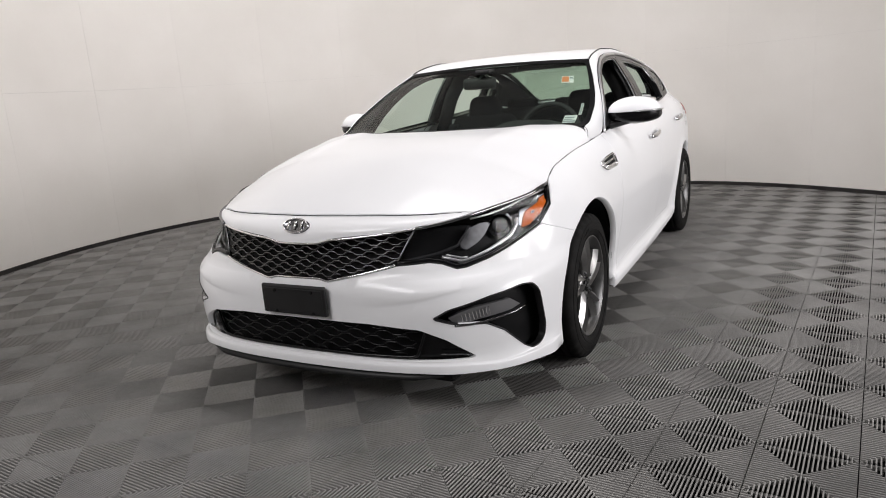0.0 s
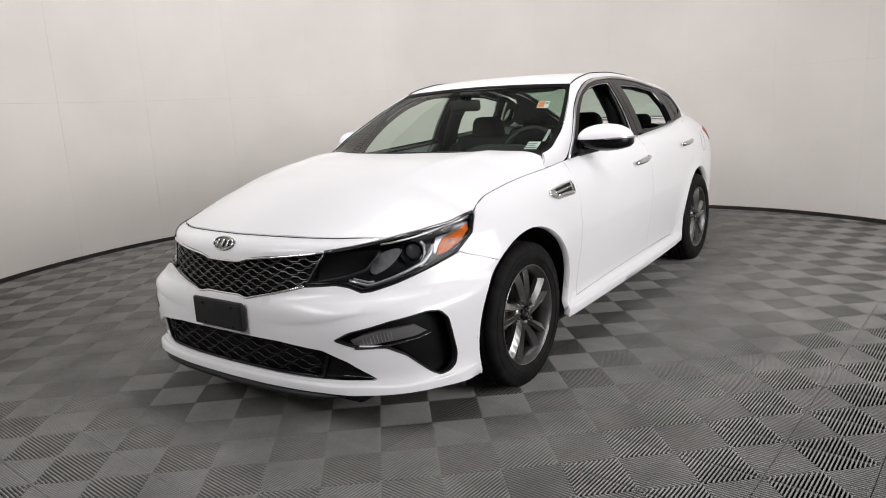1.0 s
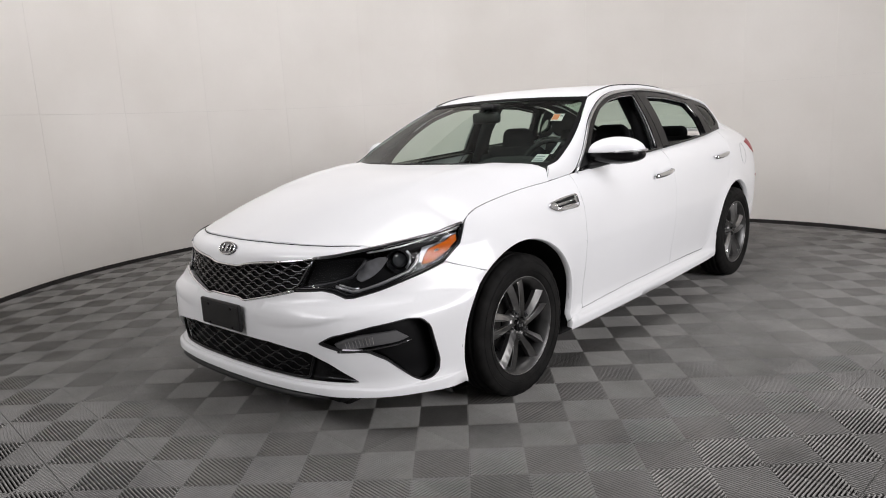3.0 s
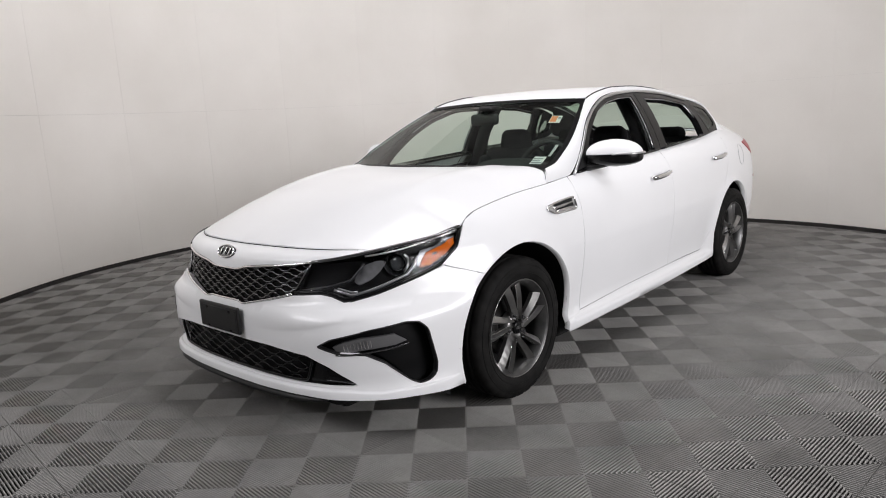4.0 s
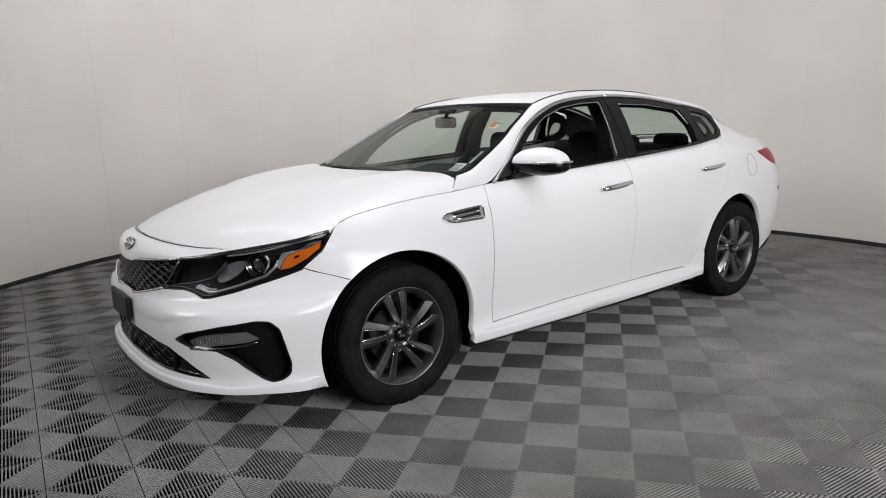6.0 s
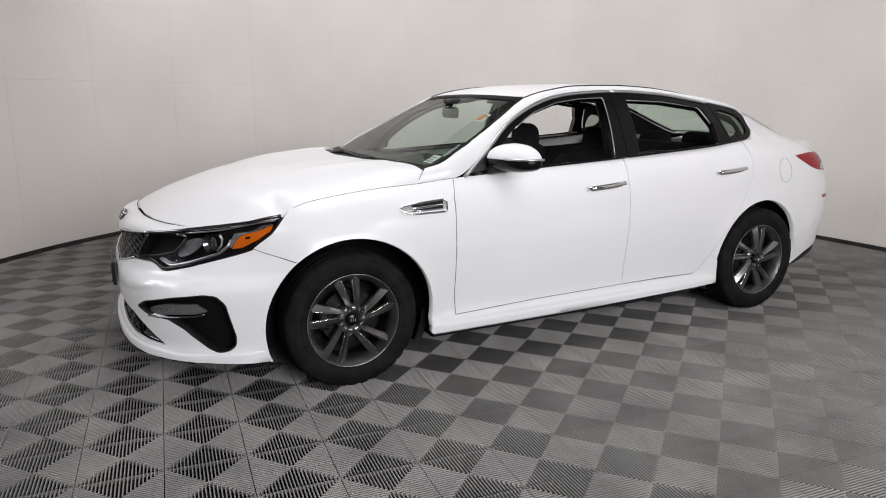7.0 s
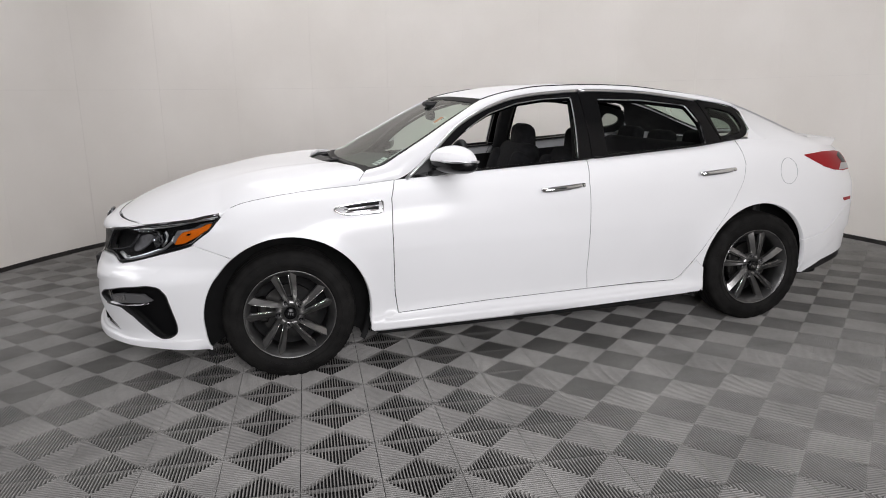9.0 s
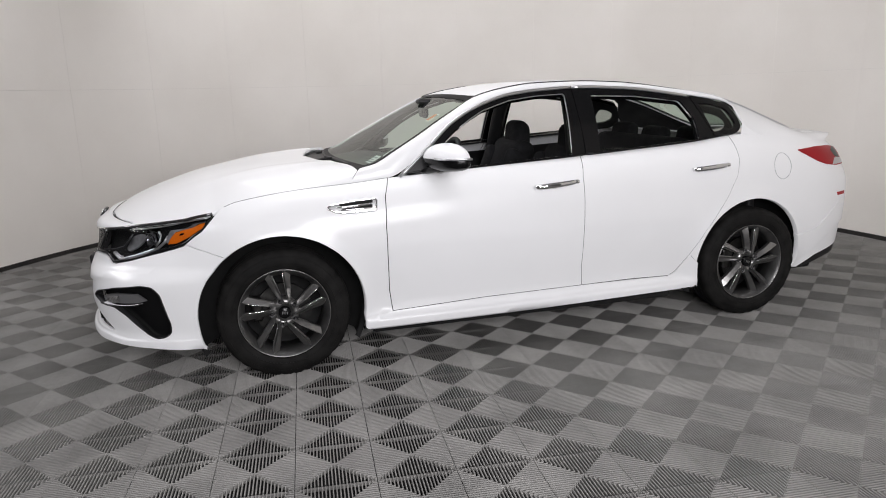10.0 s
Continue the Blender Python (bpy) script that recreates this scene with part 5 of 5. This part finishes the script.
def build_wheel(car, y, height, mirror, turn):
    """An alloy wheel with five pairs of blades, its tyre, nuts and brake."""
    s = -1 if mirror else 1
    spot = Matrix.Translation((s * 0.803, y, height)) @ (Matrix.Rotation(math.pi, 4, "Z") if mirror else Matrix()) @ Matrix.Rotation(radians(turn), 4, "X")
    bm = bmesh.new()
    lathe(bm, [(0.060, 0.200), (0.082, 0.222), (0.088, 0.227), (0.090, 0.231), (0.084, 0.2335), (0.06, 0.226), (-0.08, 0.226), (-0.08, 0.205), (0.03, 0.198)], 72, closed=True)
    wheel = part("wheel", bm, BARREL, car, "grey alloy wheel with five pairs of blade spokes", smooth=True)
    wheel.matrix_basis = spot
    # tyre
    prof = [(0.074, 0.222), (0.088, 0.232), (0.097, 0.245), (0.1025, 0.268), (0.1015, 0.292), (0.098, 0.300), (0.0955, 0.312), (0.088, 0.326), (0.078, 0.3335), (0.060, 0.3365), (0.056, 0.3365), (0.054, 0.330), (0.048, 0.330), (0.046, 0.3372), (0.020, 0.3378), (0.018, 0.331), (0.011, 0.331), (0.009, 0.3378)]
    prof = prof + [(-o, r) for o, r in prof[::-1]]
    n = 144
    verts, faces = [], []
    for k in range(n):
        q = 2 * math.pi * k / n
        for o, r in prof:
            if r > 0.325 and abs(o) > 0.062 and k % 4 == 0:
                r -= 0.006
            verts.append((o, r * math.cos(q), r * math.sin(q)))
    m = len(prof)
    for k in range(n):
        for i in range(m - 1):
            a, b = k * m + i, ((k + 1) % n) * m + i
            faces.append((a, a + 1, b + 1, b))
    link_mesh("tyre", verts, faces, RUBBER, wheel, "black rubber tyre with worn sidewall")
    bm = bmesh.new()
    for r in (0.262, 0.3005):
        o = 0.1022 if r < 0.28 else 0.0985
        sweep(bm, [(o, r * math.cos(q), r * math.sin(q)) for q in [2 * math.pi * k / 72 for k in range(72)]], 0.0016, 5, up=(1, 0, 0), closed=True)
    part("sidewall_rib", bm, RUBBER, wheel, smooth=True)
    bm = bmesh.new()
    for k in range(7):
        q = radians(108 + 3.2 * k)
        m4 = Matrix.Rotation(q, 4, "X") @ Matrix.Translation((0.1022, 0.282, 0)) @ Matrix.Diagonal((0.0016, 0.014, 0.009, 1))
        bmesh.ops.create_cube(bm, size=1.0, matrix=m4)
    part("sidewall_mark", bm, RUBBER, wheel)
    # blades
    for k in range(5):
        mid = 32 + 72 * k
        for lean in (-1, 1):
            verts, faces = [], []
            rows = 7
            for i in range(rows):
                f = i / (rows - 1)
                tip, root = radians(mid + lean * 12.5), radians(mid + lean * 12.5 - (14.0 if lean > 0 else 34.0))
                py, pz = 0.224 * math.cos(tip) * f + 0.043 * math.cos(root) * (1 - f), 0.224 * math.sin(tip) * f + 0.043 * math.sin(root) * (1 - f)
                r, ang = math.hypot(py, pz), math.atan2(pz, py)
                wide = 0.0100 + 0.0115 * f
                up = 0.066 + 0.010 * math.sin(math.pi * f * 0.9)
                c, sn = math.cos(ang), math.sin(ang)
                for w, o in ((-wide, up - 0.030), (-wide * 0.95, up - 0.009), (-lean * wide * 0.45, up + 0.012), (wide * 0.95, up - 0.009), (wide, up - 0.030)):
                    verts.append((o, r * c - w * sn, r * sn + w * c))
            for i in range(rows - 1):
                for j in range(4):
                    a = 5 * i + j
                    faces.append((a, a + 1, a + 6, a + 5))
            faces += [(0, 1, 2, 3, 4), tuple(5 * (rows - 1) + j for j in (4, 3, 2, 1, 0))]
            blade = link_mesh("blade", verts, faces, ALLOY, wheel, smooth=False)
            side = 1 if lean > 0 else 3
            edge = [Vector(verts[5 * i + side]) for i in range(1, rows)]
            part("cut_edge", sweep(bmesh.new(), edge, 0.0017, 5, up=(1, 0, 0)), ALLOY_CUT, blade, smooth=True)
    bm = bmesh.new()
    sweep(bm, [(0.0895, 0.2305 * math.cos(q), 0.2305 * math.sin(q)) for q in [2 * math.pi * k / 72 for k in range(72)]], 0.0022, 6, up=(1, 0, 0), closed=True)
    part("rim_edge", bm, ALLOY, wheel, smooth=True)
    # hub, cap, nuts
    bm = bmesh.new()
    lathe(bm, [(0.02, 0.075), (0.055, 0.074), (0.064, 0.062), (0.066, 0.045), (0.05, 0.043), (0.05, 0.0005)], 40)
    part("hub", bm, ALLOY, wheel, smooth=True)
    bm = bmesh.new()
    lathe(bm, [(0.050, 0.031), (0.070, 0.031), (0.074, 0.027), (0.0755, 0.0005)], 32)
    part("hub_cap", bm, BLACK_GLOSS, wheel, "black hub cap", smooth=True)
    bm = bmesh.new()
    for w in (-0.011, 0.0, 0.011):
        block(bm, (0.0755, w, 0), (0.002, 0.004, 0.014), 0)
    part("cap_mark", bm, SATIN_CHROME, wheel)
    for k in range(5):
        q = radians(43 + 72 * k)
        bm = bmesh.new()
        c = (0.062 * math.cos(q), 0.062 * math.sin(q))
        rod(bm, (0.045, *c), (0.072, *c), 0.0105, sides=6)
        rod(bm, (0.071, *c), (0.079, *c), 0.0115, 0.006, sides=12)
        part("lug_nut", bm, DARK_CHROME, wheel)
        bm = bmesh.new()
        lathe(bm, [(0.050, 0.020), (0.069, 0.019), (0.070, 0.017), (0.052, 0.0145)], 18, at=(0, *c))
        part("nut_seat", bm, BARREL, wheel, smooth=True)
    # brake
    bm = bmesh.new()
    lathe(bm, [(0.005, 0.07), (0.012, 0.075), (0.012, 0.142), (-0.012, 0.142), (-0.012, 0.075)], 48)
    part("brake_disc", bm, STEEL, wheel, smooth=False)
    bm = bmesh.new()
    turnback = Matrix.Rotation(radians(-turn), 4, "X")
    block(bm, (0.012, -0.135, 0.02), (0.07, 0.055, 0.13), 0.015)
    bm.transform(turnback)
    part("brake_caliper", bm, STEEL, wheel)
    bm = bmesh.new()
    lathe(bm, [(-0.085, 0.02), (-0.085, 0.215)], 40)
    part("backing_plate", bm, LINER, wheel)

# ---- the cabin ----
def cushion(bm, centre, size, round_by, turn=None):
    return block(bm, centre, size, round_by, turn, 4)


def build_seat(car, x, y, wide=0.50, tall=0.60, lean=20, head=True):
    """A front seat: squab, backrest with side bolsters and a headrest on posts."""
    bm = bmesh.new()
    cushion(bm, (x, y - 0.22, 0.50), (wide, 0.52, 0.16), 0.06, Matrix.Rotation(radians(8), 4, "X"))
    seat = part("seat", bm, FABRIC, car, "black cloth front seat", smooth=True)
    tilt = Matrix.Rotation(radians(-lean), 4, "X")
    bm = bmesh.new()
    cushion(bm, (x, y + 0.10, 0.78), (wide, 0.15, tall), 0.065, tilt)
    for s in (-1, 1):
        cushion(bm, (x + s * wide * 0.42, y + 0.06, 0.76), (0.10, 0.19, tall * 0.85), 0.045, tilt)
    part("backrest", bm, FABRIC, seat, smooth=True)
    bm = bmesh.new()
    cushion(bm, (x, y + 0.225, 1.095), (0.27, 0.125, 0.21), 0.062, Matrix.Rotation(radians(-10), 4, "X"))
    for v in bm.verts:
        k = (1.20 - v.co.z) / 0.21
        v.co.x = x + (v.co.x - x) * (0.86 + 0.22 * k)
        v.co.y -= 0.03 * (1 - k)
    part("headrest", bm, FABRIC, seat, smooth=True)
    bm = bmesh.new()
    for s in (-1, 1):
        rod(bm, (x + s * 0.07, y + 0.20, 0.98), (x + s * 0.07, y + 0.225, 1.08), 0.007)
    part("headrest_post", bm, CHROME, seat, smooth=True)


def build_cabin(car):
    for x, y in ((0.37, 1.66), (-0.37, 1.585)):
        build_seat(car, x, y)
    # rear bench
    bm = bmesh.new()
    cushion(bm, (0, 2.20, 0.50), (1.34, 0.52, 0.18), 0.06)
    bench = part("rear_bench", bm, FABRIC, car, "black cloth rear bench", smooth=True)
    bm = bmesh.new()
    cushion(bm, (0, 2.55, 0.78), (1.32, 0.16, 0.62), 0.06, Matrix.Rotation(radians(-24), 4, "X"))
    part("backrest", bm, FABRIC, bench, smooth=True)
    for x in (-0.42, 0.0, 0.42):
        bm = bmesh.new()
        cushion(bm, (x, 2.70, 1.075), (0.27, 0.11, 0.15 if x else 0.12), 0.05, Matrix.Rotation(radians(-10), 4, "X"))
        part("headrest", bm, FABRIC, bench, smooth=True)
    bm = bmesh.new()
    block(bm, (0, 3.0, 1.02), (1.18, 0.62, 0.04), 0.015)
    part("parcel_shelf", bm, CABIN, car)
    # dashboard: a swept section from door to door
    verts, faces = [], []
    sec = [(0.30, 0.985), (0.42, 1.012), (0.62, 1.030), (0.80, 1.018), (0.90, 0.975), (0.93, 0.90), (0.90, 0.80), (0.84, 0.70), (0.84, 0.50)]
    n = 25
    for i in range(n):
        x = -0.76 + 1.52 * i / (n - 1)
        hood = 0.045 * math.exp(-(((x - 0.37) / 0.17) ** 4))
        for j, (y, z) in enumerate(sec):
            bow = 0.10 * (x / 0.76) ** 2
            verts.append((x, y + (bow if j < 3 else bow * 0.4), z + (hood if 2 <= j <= 4 else 0) - 0.02 * (x / 0.76) ** 4))
    m = len(sec)
    for i in range(n - 1):
        for j in range(m - 1):
            a = i * m + j
            faces.append((a, a + m, a + m + 1, a + 1))
    dash = link_mesh("dashboard", verts, faces, CABIN, car, "charcoal dashboard with an instrument hood")
    bm = bmesh.new()
    block(bm, (0.02, 0.915, 0.93), (0.24, 0.02, 0.12), 0.008, Matrix.Rotation(radians(-12), 4, "X"))
    part("centre_screen", bm, BLACK_GLOSS, dash)
    # steering wheel
    tilt = Matrix.Translation((0.37, 1.03, 0.965)) @ Matrix.Rotation(radians(68), 4, "X")
    bm = bmesh.new()
    sweep(bm, [(0.185 * math.cos(q), 0.185 * math.sin(q), 0) for q in [2 * math.pi * k / 40 for k in range(40)]], 0.016, 10, closed=True)
    bm.transform(tilt)
    wheel = part("steering_wheel", bm, CABIN, car, "black steering wheel", smooth=True)
    bm = bmesh.new()
    block(bm, (0, -0.01, -0.02), (0.15, 0.12, 0.05), 0.02)
    for a, b in (((-0.06, 0, -0.01), (-0.18, 0.01, 0)), ((0.06, 0, -0.01), (0.18, 0.01, 0)), ((0, -0.05, -0.01), (0, -0.18, 0))):
        rod(bm, a, b, 0.016)
    bm.transform(tilt)
    part("wheel_hub", bm, CABIN, wheel, smooth=False)
    # console
    bm = bmesh.new()
    block(bm, (0, 1.35, 0.58), (0.22, 1.0, 0.22), 0.03)
    part("console", bm, CABIN, car)
    # headliner and inner pillars, cabin shade put into their colour
    line = [(-0.96, 1.18), (-0.5, 1.15), (0.0, 1.14), (0.5, 1.15), (0.96, 1.18), (0.96, 2.50), (-0.96, 2.50)]
    sheet("headliner", roof_top, line, HEADLINER, car, step=0.12, depth=0, lift=-0.028, label="cloth headliner coloured near-black for cabin shade")
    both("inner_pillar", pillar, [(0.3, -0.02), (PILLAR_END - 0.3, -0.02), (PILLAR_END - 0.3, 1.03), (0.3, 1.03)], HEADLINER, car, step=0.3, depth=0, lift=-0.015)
    for s in (1, -1):
        bm = bmesh.new()
        sweep(bm, [(s * 0.70, 1.78, 0.62), (s * 0.665, 1.77, 1.0), (s * 0.60, 1.78, 1.30)], 0.022, 6, 0.3, up=(s, 0, 0))
        part("seat_belt", bm, CABIN, car)
        part("belt_tag", block(bmesh.new(), (s * 0.652, 1.752, 1.07), (0.006, 0.02, 0.05), 0.002), WHITE_PRINT, car)
        bm = bmesh.new()
        block(bm, (s * 0.30, 1.245, 1.368), (0.36, 0.14, 0.018), 0.008, Matrix.Rotation(radians(12), 4, "X"))
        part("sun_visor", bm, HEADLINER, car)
    # inside mirror
    bm = bmesh.new()
    block(bm, (-0.06, 1.02, 1.290), (0.235, 0.04, 0.07), 0.018, Matrix.Rotation(radians(-8), 4, "Z"))
    mirror = part("inside_mirror", bm, BLACK_SATIN, car, "black inside mirror under the roof edge", smooth=True)
    bm = bmesh.new()
    rod(bm, (-0.05, 1.01, 1.315), (-0.02, 1.02, 1.365), 0.012)
    block(bm, (-0.02, 1.02, 1.358), (0.10, 0.10, 0.03), 0.012)
    part("mirror_foot", bm, BLACK_SATIN, mirror)


def build_screen_labels(car):
    """Paper labels behind the windscreen; print too small to read is drawn as bars."""
    def label(name, h0, h1, v0, v1, mat, bars, text, skew=0.0):
        out = [(h0, v0), (h1, v0), (h1 + skew, v1), (h0 + skew, v1)]
        ob = sheet(name, screen, out, mat, car, step=0.05, depth=0, lift=-0.008, label=text)
        for a, b, c, d, m in bars:
            p = lambda u, v: (h0 + (h1 - h0) * u + skew * v, v0 + (v1 - v0) * v)
            sheet("print", screen, [p(a, c), p(b, c), p(b, d), p(a, d)], m, ob, step=0.05, depth=0, lift=-0.0065)
        return ob

    label("window_label", 0.735, 0.835, 0.645, 0.745, WHITE_PRINT, [(0.05, 0.62, 0.12, 0.9, ORANGE_PRINT), (0.68, 0.95, 0.55, 0.8, GREY_PRINT)], "white and orange paper label on the windshield")
    label("window_label", 0.815, 0.90, 0.105, 0.190, WHITE_PRINT, [(0.05, 0.95, 0.1, 0.28, GREY_PRINT), (0.05, 0.7, 0.4, 0.52, GREY_PRINT), (0.05, 0.8, 0.64, 0.78, GREY_PRINT)], "white printed paper label on the windshield")
    label("window_label", 0.903, 0.923, 0.195, 0.345, WHITE_PRINT, [(0.2, 0.8, 0.06 + 0.075 * k, 0.10 + 0.075 * k, GREY_PRINT) for k in range(12)], "narrow white strip label on the windshield")


def build_cowl(car):
    """Black panel under the screen and two wipers."""
    verts, faces, n = [], [], 29
    for i in range(n):
        h = -0.84 + 1.68 * i / (n - 1)
        p = screen(h, 0.012)
        q = p + np.array([0, -0.02 - 0.03 * (1 - h * h), -0.004])
        r = q + np.array([0, -0.02 - 0.09 * (1 - h * h), -0.012])
        verts += [tuple(p + np.array([0, 0.01, 0.002])), tuple(q), tuple(r)]
    for i in range(n - 1):
        for j in range(2):
            a = 3 * i + j
            faces.append((a + 1, a + 4, a + 3, a))
    cowl = link_mesh("cowl", verts, faces, BLACK_SATIN, car, "black plastic cowl under the windshield")
    for h0, h1, v in ((-0.68, 0.10, 0.030), (0.0, 0.80, 0.036)):
        pts = []
        for t in np.linspace(0, 1, 14):
            h = h0 + (h1 - h0) * t
            p = screen(h, v + 0.045 * (1 - t) * t * 4 * 0.4) + np.array([0, -0.026, -0.004])
            pts.append(tuple(p))
        bm = bmesh.new()
        sweep(bm, pts, 0.008, 6, 1.3)
        wiper = part("wiper", bm, BLACK_SATIN, car, "black wiper blade at rest", smooth=True)
        bm = bmesh.new()
        c = np.array(pts[5])
        foot = screen(h0 + 0.02 if h0 < -0.1 else h0, 0.0) + np.array([0, -0.05, -0.008])
        sweep(bm, [tuple(foot), tuple((foot + c) / 2 + np.array([0, -0.012, 0.004])), tuple(c + np.array([0, -0.008, 0.004]))], 0.009, 6)
        part("wiper_arm", bm, BLACK_SATIN, wiper, smooth=True)

car = thing("sedan_car", "white four-door sedan with grey alloy wheels and open side windows", "car")
car_doors = build_car_body(car)
build_inside_shell(car)
build_windows(car, car_doors)
for k, side in enumerate((False, True)):
    build_handle(car_doors[0][k], 1.378, 1.632, 0.894, 0.911, side)
    build_handle(car_doors[1][k], 2.380, 2.616, 0.930, 0.946, side)
    build_mirror(car_doors[0][k], side)
    build_vent(car, side)
    build_headlight(car, side)
    build_fog(car, side)
    build_tail(car, side)
    build_wheel(car, 0.010, 0.337, side, -7)
    build_wheel(car, 2.815, 0.335, side, -18)
build_nose_parts(car)
build_cabin(car)
build_screen_labels(car)
build_cowl(car)
car.location, car.rotation_euler = (0, 0.007, -0.0065), (0.0045, 0, 0)
build_tiles(build_floor())
